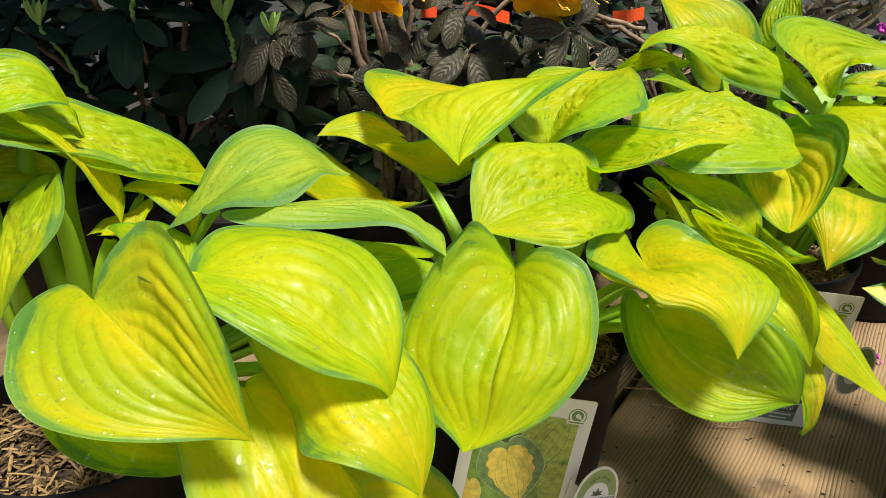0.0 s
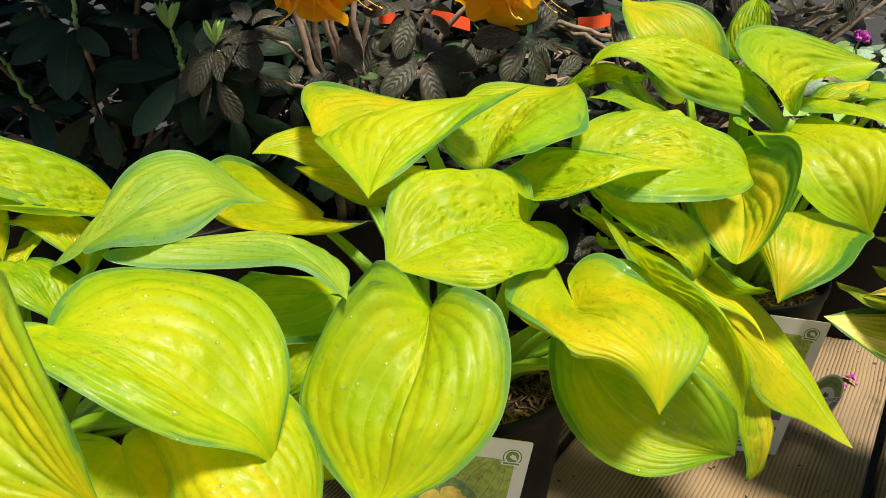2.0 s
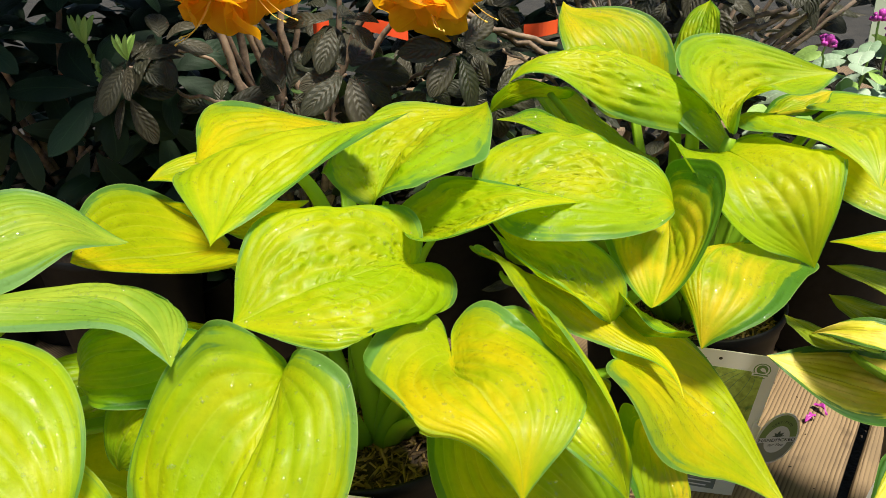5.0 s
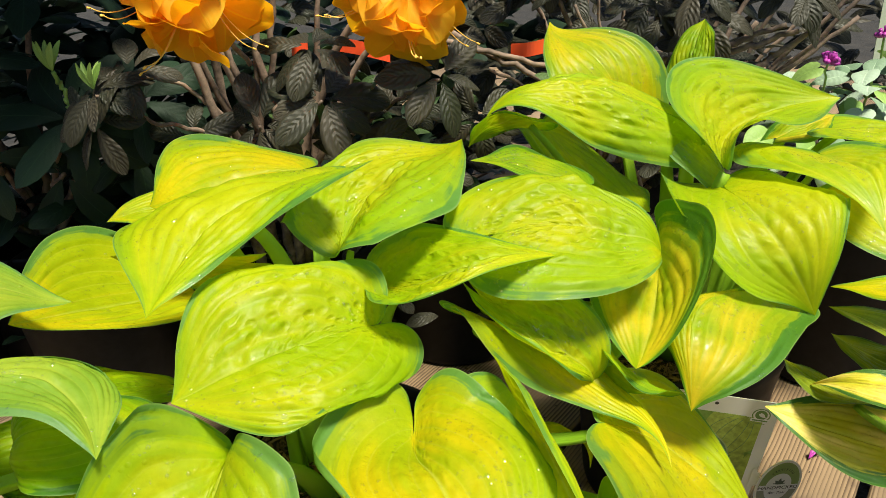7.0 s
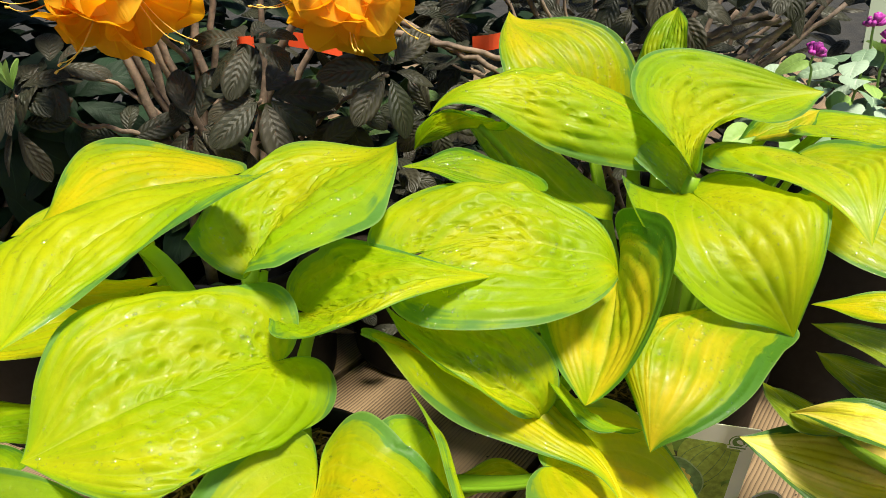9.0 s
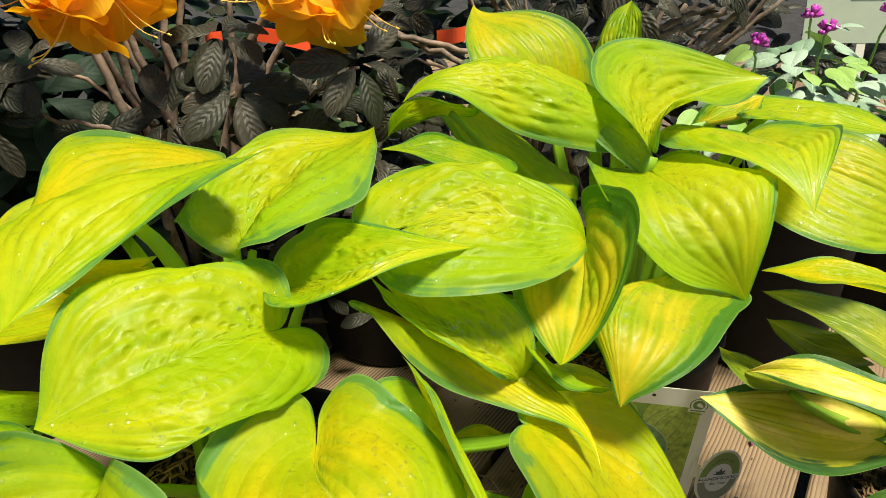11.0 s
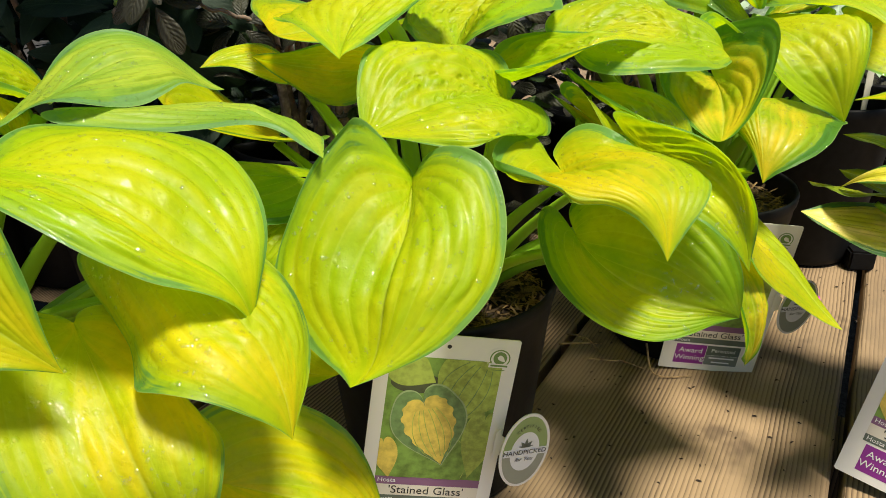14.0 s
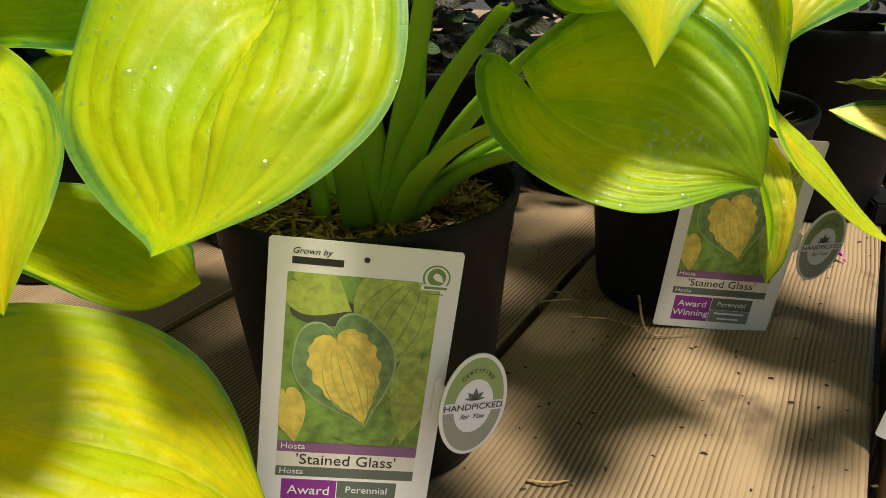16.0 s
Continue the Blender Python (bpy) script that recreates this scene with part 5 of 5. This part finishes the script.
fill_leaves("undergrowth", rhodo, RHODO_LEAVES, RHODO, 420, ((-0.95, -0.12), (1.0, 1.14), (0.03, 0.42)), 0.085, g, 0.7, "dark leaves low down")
# unseen foliage above the view, added to keep the sun off the rhododendron
fill_leaves("canopy", rhodo, RHODO_LEAVES, RHODO, 800, ((-1.0, -0.17), (0.72, 1.35), (0.66, 0.95)), 0.10, g, 0.5, "dense dark upper leaves, unseen, added to shade the shrub")

# bronze-leaved azalea with orange blossom
azalea = thing("azalea", "azalea with bronze quilted leaves, bare woody stems and orange flowers", "shrub")
AC = (-0.06, 1.03, 0.0)
piece("pot", POT_MESH, BLACK_PLASTIC, azalea, at=pose(AC[0], AC[1], 0) @ Matrix.Diagonal((1.15, 1.15, 1.0, 1)))
for k, top in enumerate([(-0.135, 0.95, 0.56), (-0.115, 0.97, 0.58), (-0.095, 0.95, 0.57), (-0.075, 0.98, 0.58), (-0.035, 0.97, 0.58), (-0.025, 0.98, 0.56), (-0.15, 0.94, 0.54), (0.02, 1.0, 0.55), (0.08, 0.98, 0.52), (0.13, 0.97, 0.50), (-0.11, 0.93, 0.52)]):
    b = (AC[0] + g.uniform(-0.03, 0.03), AC[1] - 0.03 + g.uniform(-0.03, 0.03), 0.17)
    low = (b[0] * 0.75 + top[0] * 0.25 + g.uniform(-0.012, 0.012), b[1] * 0.7 + top[1] * 0.3, 0.30)
    cane(azalea, [b, low, ((low[0] + top[0]) / 2 + g.uniform(-0.012, 0.012), (low[1] + top[1]) / 2, 0.43), top], g.uniform(0.0045, 0.008), g.uniform(0.0022, 0.004))
for pts in ([(-0.09, 0.96, 0.35), (-0.13, 0.93, 0.375), (-0.17, 0.91, 0.395), (-0.205, 0.885, 0.425)], [(-0.05, 0.97, 0.33), (0.0, 0.92, 0.38), (0.030, 0.885, 0.415)], [(0.03, 0.99, 0.34), (0.10, 0.93, 0.40), (0.152, 0.88, 0.435)],
            [(-0.09, 0.97, 0.32), (-0.06, 0.92, 0.36), (-0.038, 0.885, 0.39)], [(-0.08, 0.97, 0.36), (-0.14, 0.95, 0.42), (-0.17, 0.90, 0.445)]):
    cane(azalea, pts, 0.0030, 0.0016)
for at, axis, ln, n, mat in [((-0.205, 0.885, 0.430), (-0.2, -0.5, 0.8), 0.058, 8, AZALEA), ((0.032, 0.885, 0.418), (0.1, -0.7, 0.6), 0.060, 8, AZALEA_GREEN), ((0.152, 0.880, 0.440), (0.2, -0.6, 0.6), 0.054, 7, AZALEA),
                             ((-0.038, 0.885, 0.392), (0.0, -0.8, 0.5), 0.052, 7, AZALEA), ((-0.172, 0.90, 0.448), (-0.1, -0.5, 0.8), 0.050, 7, AZALEA_GREEN), ((0.02, 0.90, 0.468), (0, -0.5, 0.8), 0.048, 7, AZALEA_GREEN),
                             ((0.10, 0.93, 0.39), (0.1, -0.8, 0.4), 0.050, 6, AZALEA_GREEN), ((-0.13, 0.93, 0.365), (0, -0.8, 0.4), 0.046, 6, AZALEA), ((0.07, 0.90, 0.36), (0, -0.8, 0.4), 0.050, 6, AZALEA_GREEN),
                             ((-0.21, 0.88, 0.40), (-0.2, -0.8, 0.3), 0.050, 6, AZALEA), ((0.0, 0.92, 0.36), (0, -0.8, 0.3), 0.048, 6, AZALEA_GREEN), ((0.19, 0.93, 0.38), (0.1, -0.8, 0.3), 0.050, 6, AZALEA)]:
    whorl(azalea, AZALEA_LEAVES, mat, at, axis, ln, n, 0.45, g)
for k in range(5):
    piece("shoot_leaf", SHOOT_LEAVES[k % 3], FRESH, azalea, at=aim((-0.205, 0.885, 0.432), (0.5 * math.cos(k * 1.3), 0.5 * math.sin(k * 1.3), 1.1), (0, -1, 0), 0.030))
fill_leaves("foliage", azalea, AZALEA_LEAVES, AZALEA, 380, ((-0.25, 0.30), (1.02, 1.32), (0.03, 0.60)), 0.05, g, 0.6, "dim bronze leaves deep in the shrub")
fill_leaves("foliage", azalea, AZALEA_LEAVES, AZALEA_GREEN, 90, ((-0.2, 0.26), (0.93, 1.2), (0.16, 0.46)), 0.04, g, 0.6, "small green leaves low in the shrub")

PETAL = np.array([(0, 0.0), (0.04, 0.12), (0.15, 0.26), (0.30, 0.42), (0.46, 0.66), (0.60, 0.92), (0.74, 1.0), (0.86, 0.88), (0.94, 0.60), (0.985, 0.25), (1.0, 0.0)])
PETALS = [blade((0, 0, 0), (0.80, 0, q_), arch=-0.24, sway=w_, wide=(0.34, 0.34), fold=(0.35, 0.35), curl=(-0.6, -0.6), outline=PETAL, vein=0.010, wave=0.045, pucker=0.03, seed=s_, ns=24, nv=17, veins=2.5)
          for s_, q_, w_ in ((1, 0.55, 0.04), (2, 0.40, -0.06), (3, 0.68, 0.0), (4, 0.48, 0.08))]
STAMENS = []
for k_ in range(2):
    a_ = k_ * 1.05
    P_ = bezier((0.1, 0, 0), (0.6, 0.05 * math.cos(a_), 0.05 * math.sin(a_)), (1.0, 0.10 * math.cos(a_), 0.10 * math.sin(a_) + 0.02), (1.05 + 0.05 * k_, 0.15 * math.cos(a_), 0.14 * math.sin(a_) + 0.26), 12)
    v_, f_ = tube(P_, (0.008, 0.006), 6)
    v2, f2 = tube([P_[-1], P_[-1] + np.array([0.03, 0, 0.03])], (0.013, 0.013), 6)
    STAMENS.append(mesh_from("stamen", list(v_) + list(v2), list(f_) + [tuple(len(v_) + i for i in q) for q in f2]))


def blossom(parent, at, axis, size):
    """A funnel-shaped flower of five floppy petals with a few long curved stamens."""
    fl = new("flower")
    fl.parent = parent
    fl.matrix_basis = aim(at, axis, (g.uniform(-1, 1), g.uniform(-1, 1), 0.3), size)
    for k in range(5):
        piece("petal", g.choice(PETALS), ORANGE, fl, at=pose(0, 0, 0, 72 * k + g.uniform(-8, 8), 0, 0) @ pose(0, 0, 0, 0, g.uniform(-14, 8), 0))
    for me in STAMENS:
        piece("stamen", me, STAMEN, fl)


for c, flowers in (((-0.080, 0.875, 0.545), [((-0.75, -0.5, -0.55), 1.0), ((-0.15, -0.5, -0.9), 1.1), ((0.55, -0.5, -0.65), 1.0), ((0.2, -0.9, -0.2), 1.0), ((-0.5, -0.8, 0.1), 0.95), ((0.6, 0.3, -0.3), 1.0)]),
                   ((0.120, 0.895, 0.538), [((-0.65, -0.5, -0.6), 0.95), ((0.0, -0.6, -0.85), 1.1), ((0.6, -0.5, -0.65), 1.0), ((0.15, -0.9, -0.1), 1.0), ((-0.6, -0.7, 0.2), 0.95)])):
    for d, s_ in flowers:
        blossom(azalea, Vector(c) + Vector(d).normalized() * 0.008, d, 0.078 * s_)
    cane(azalea, [(c[0] + 0.02, c[1] + 0.08, 0.44), (c[0] + 0.01, c[1] + 0.03, 0.49), (c[0], c[1], c[2])], 0.0030, 0.0020)

# bare-stemmed shrub further right
bronze = thing("azalea", "bare-stemmed azalea with dull bronze leaves behind the hostas", "shrub")
BC = (0.40, 1.16, 0.0)
piece("pot", POT_MESH, BLACK_PLASTIC, bronze, at=pose(BC[0], BC[1], 0) @ Matrix.Diagonal((1.15, 1.15, 1.0, 1)))
for k in range(22):
    top = (g.uniform(0.16, 0.66), g.uniform(0.97, 1.15), g.uniform(0.40, 0.60))
    b = (BC[0] + g.uniform(-0.05, 0.05), BC[1] + g.uniform(-0.05, 0.05), 0.17)
    cane(bronze, [b, (b[0] * 0.6 + top[0] * 0.4, b[1] * 0.6 + top[1] * 0.4 + g.uniform(-0.03, 0.03), 0.28 + g.uniform(-0.03, 0.05)), (b[0] * 0.3 + top[0] * 0.7, top[1] + 0.02, (0.32 + top[2]) / 2), top], g.uniform(0.003, 0.006), g.uniform(0.0015, 0.003))
for pts in ([(0.40, 1.02, 0.42), (0.47, 1.0, 0.440), (0.535, 0.99, 0.463)], [(0.40, 1.03, 0.41), (0.48, 1.0, 0.432), (0.545, 0.98, 0.458)], [(0.50, 1.0, 0.41), (0.53, 0.99, 0.43), (0.56, 0.98, 0.46)], [(0.05, 1.05, 0.47), (0.16, 1.0, 0.45), (0.27, 0.99, 0.425)], [(0.12, 1.08, 0.47), (0.21, 1.0, 0.435), (0.30, 0.97, 0.395)]):
    cane(bronze, pts, 0.0042, 0.0030)
for k in range(16):
    at = (g.uniform(0.26, 0.56), g.uniform(0.97, 1.08), g.uniform(0.42, 0.58))
    whorl(bronze, AZALEA_LEAVES, AZALEA if k % 3 else AZALEA_GREEN, at, (g.uniform(-0.3, 0.3), -0.6, 0.7), 0.046, 6, 0.5, g)
fill_leaves("foliage", bronze, AZALEA_LEAVES, AZALEA, 520, ((0.15, 0.90), (1.08, 1.40), (0.03, 0.62)), 0.05, g, 0.6, "dull bronze leaves")
fill_leaves("litter", bronze, AZALEA_LEAVES, AZALEA, 260, ((-0.15, 0.62), (0.97, 1.2), (0.06, 0.36)), 0.05, g, 0.3, "dry brown leaves low down")

# silver-leaved ground cover with purple flowers
lamium = thing("spotted_deadnettle", "silver-leaved deadnettle with small purple flower heads in a pot", "plant")
piece("pot", POT_MESH, BLACK_PLASTIC, lamium, at=pose(0.665, 1.02, 0) @ Matrix.Diagonal((1.0, 1.0, 1.2, 1)))
for k in range(150):
    a, d = g.uniform(0, 6.28), 0.15 * math.sqrt(g.random())
    at = (0.665 + d * math.cos(a), 1.01 + d * math.sin(a), 0.425 - d * 0.55 + g.uniform(-0.05, 0.02))
    piece("leaf", g.choice(LAMIUM_LEAVES), SILVER if k % 4 else FRESH, lamium, at=aim(at, (math.cos(a), math.sin(a) - 0.3, g.uniform(-0.5, 0.2)), (0, -0.3, 1), g.uniform(0.024, 0.040), g.uniform(-25, 25)))
for c in ((0.594, 1.00, 0.418), (0.650, 1.00, 0.446), (0.672, 1.0, 0.43), (0.735, 0.99, 0.45)):
    cane(lamium, [(c[0] * 0.7 + 0.21, 1.05, 0.25), (c[0] * 0.9 + 0.07, 1.02, 0.34), c], 0.0018, 0.0013, FRESH)
    verts, faces = [], []
    for k in range(16):
        a, e = g.uniform(0, 6.28), g.uniform(-0.2, 1.2)
        d = np.array([math.cos(a) * math.cos(e), math.sin(a) * math.cos(e), math.sin(e)])
        v, f = tube([np.array(c) + d * 0.002, np.array(c) + d * 0.007, np.array(c) + d * 0.012 + (0, 0, 0.002)], (0.0012, 0.0026), 6)
        k0 = len(verts)
        verts += v
        faces += [tuple(k0 + i for i in q) for q in f]
    piece("flower_head", mesh_from("flower_head", verts, faces), PETAL_PINK, lamium, "purple whorl of tiny flowers")

# a close row of dark pots under the shrubs
for k, (x, y, sc) in enumerate(((-0.72, 1.06, 1.25), (-0.20, 1.12, 1.2), (0.16, 1.10, 1.2), (-0.56, 0.98, 1.0), (0.62, 1.24, 1.2), (-0.95, 1.05, 1.3), (-0.30, 0.96, 1.0))):
    p_ = thing("nursery_pot", "black plastic nursery pot in the shade under shrubs", "pot", "dark pots", (x, y, 0))
    piece("pot", POT_MESH, BLACK_PLASTIC, p_, at=Matrix.Diagonal((sc, sc, 1.0, 1)))
    piece("soil", soil_mesh(0.097, 0.172, 60 + k), SOIL, p_, at=Matrix.Diagonal((sc, sc, 1.0, 1)))

# dim shrubs that close the view behind
hedge = thing("background_shrubs", "dim mass of dark shrubs far behind the bench", "shrub", kind="structure")
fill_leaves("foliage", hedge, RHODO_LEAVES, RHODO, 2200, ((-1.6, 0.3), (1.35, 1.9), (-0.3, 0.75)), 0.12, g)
fill_leaves("foliage", hedge, AZALEA_LEAVES, AZALEA, 1600, ((0.0, 1.9), (1.35, 1.9), (-0.3, 0.75)), 0.09, g)


# ---- small things ----
def strip_label(pts, height, turn):
    """A limp plastic strip label on a twig."""
    P = catmull(np.array(pts, float), np.linspace(0, 1, 10))
    up = Vector((0, 0, height))
    verts = []
    for k, p in enumerate(P):
        off = Vector((0, 0.0006, 0))
        q = Vector(p)
        lean = Vector((0, turn * height, 0))
        verts += [q, q + up + lean, q + up + lean + off, q + off]
    faces = [(i * 4 + j, i * 4 + (j + 1) % 4, (i + 1) * 4 + (j + 1) % 4, (i + 1) * 4 + j) for i in range(9) for j in range(4)]
    faces += [(0, 1, 2, 3), (36, 39, 38, 37)]
    return mesh_from("strip_label", verts, faces, smooth=False)


for pts in ([(0.030, 1.02, 0.440), (0.060, 1.01, 0.436), (0.090, 1.01, 0.428)], [(0.232, 1.02, 0.428), (0.252, 1.01, 0.431), (0.272, 1.01, 0.435)], [(-0.030, 1.03, 0.435), (-0.022, 1.02, 0.436), (-0.008, 1.02, 0.436)]):
    tagged(piece("strip_label", strip_label(pts, 0.016, 0.1), RED_TAG), "red-orange plastic strip label tied to shrub twigs", "label", "strip labels")

SIGN_FACE = plain("pale_green_sign", (0.40, 0.44, 0.33), 0.45, 30, 0.06, 0.02)
sign = thing("plant_sign", "pale upright plant sign with faint print behind the flowers", "sign")
sign.matrix_basis = pose(0.742, 1.08, 0.40, -8, 0, -12)
piece("panel", prism(box2(-0.05, 0.09, 0.0, 0.14), 0, 0.002), SIGN_FACE, sign)
for k, zz in enumerate((0.075, 0.063, 0.054)):
    piece("print_line", prism(box2(0.0, 0.055 - 0.008 * k, zz - 0.003, zz + 0.003), -0.0006, 0), TAG_GREY, sign)
piece("stake", prism(box2(0.015, 0.025, -0.30, 0.0), 0.0004, 0.0024), TAG_CREAM, sign)

# black tray edge and dark pots at the far right
bm = bmesh.new()
bmesh.ops.create_cube(bm, size=1, matrix=Matrix.Diagonal((0.036, 0.50, 0.030, 1)))
bmesh.ops.bevel(bm, geom=bm.edges[:], offset=0.003, segments=2, affect="EDGES")
me = bpy.data.meshes.new("tray_rail")
bm.to_mesh(me)
bm.free()
tagged(piece("tray_rail", me, BLACK_PLASTIC, at=pose(0.775, 1.165, 0.0155, 0, 0, -13)), "black plastic tray rail lying on the wooden bench", "rail")
for x, y in ((0.90, 1.12), (1.08, 0.98)):
    p_ = thing("nursery_pot", "black plastic nursery pot standing on the bench", "pot", "dark pots", (x, y, 0))
    piece("pot", POT_MESH, BLACK_PLASTIC, p_)
    piece("soil", soil_mesh(0.097, 0.172, 40), SOIL, p_)
    piece("tag", prism(box2(-0.05, 0.05, 0.03, 0.19), -0.108, -0.107), CARD, p_, "white card tag with a purple panel")
    piece("tag_panel", prism(box2(-0.03, 0.03, 0.05, 0.075), -0.1086, -0.1080), TAG_PURPLE, p_)

# fallen petals, root ends and crumbs on the boards
PETAL_SPOTS = [(0.570, 0.810, 40), (0.604, 0.824, 110)]
for x, y, a in PETAL_SPOTS:
    me = blade((0, 0, 0.0015), (0.022, 0, 0.003), arch=0.25, wide=(0.22, 0.26), fold=(0.6, 0.5), curl=(-1.6, -1.2), outline=PETAL, vein=0.0003, ns=14, nv=9, seed=a)
    tagged(piece("fallen_petal", me, PETAL_PINK, at=pose(x, y, 0.001, 0, 0, a)), "fallen purple flower on the wooden boards", "petal", "fallen petals")
verts, faces = [], []
for k in range(260):
    x, y = g.uniform(0.10, 0.75), g.uniform(0.40, 1.0)
    ln = g.uniform(0.0008, 0.0028)
    m = aim((x, y, 0.0006), (g.uniform(-1, 1), g.uniform(-1, 1), 0), size=ln)
    k0 = len(verts)
    verts += [m @ Vector(c) for c in ((-1, -0.4, 0), (1, -0.3, 0), (0.8, 0.4, 0), (-0.7, 0.5, 0), (0.0, 0.0, 0.5))]
    faces += [(k0, k0 + 1, k0 + 4), (k0 + 1, k0 + 2, k0 + 4), (k0 + 2, k0 + 3, k0 + 4), (k0 + 3, k0, k0 + 4)]
tagged(piece("crumbs", mesh_from("crumbs", verts, faces, smooth=False), SOIL), "dark soil crumbs scattered over the boards", "debris", kind="stuff")
for pts in ([(0.262, 0.735, 0.003), (0.285, 0.715, 0.012), (0.300, 0.725, 0.004), (0.318, 0.705, 0.006)], [(0.235, 0.770, 0.003), (0.262, 0.752, 0.014), (0.285, 0.760, 0.006)], [(0.318, 0.705, 0.040), (0.322, 0.692, 0.012), (0.340, 0.690, 0.003), (0.370, 0.690, 0.003)],
            [(0.250, 0.790, 0.004), (0.268, 0.770, 0.010), (0.280, 0.742, 0.004)], [(0.176, 0.515, 0.002), (0.190, 0.508, 0.005), (0.205, 0.512, 0.002)]):
    P = catmull(np.array(pts), np.linspace(0, 1, 16))
    v, f = tube(P, (0.0012, 0.0006), 6)
    tagged(piece("root_end", mesh_from("root_end", v, f), MULCH), "thin dry root end on the boards beside a pot", "root", "root ends")
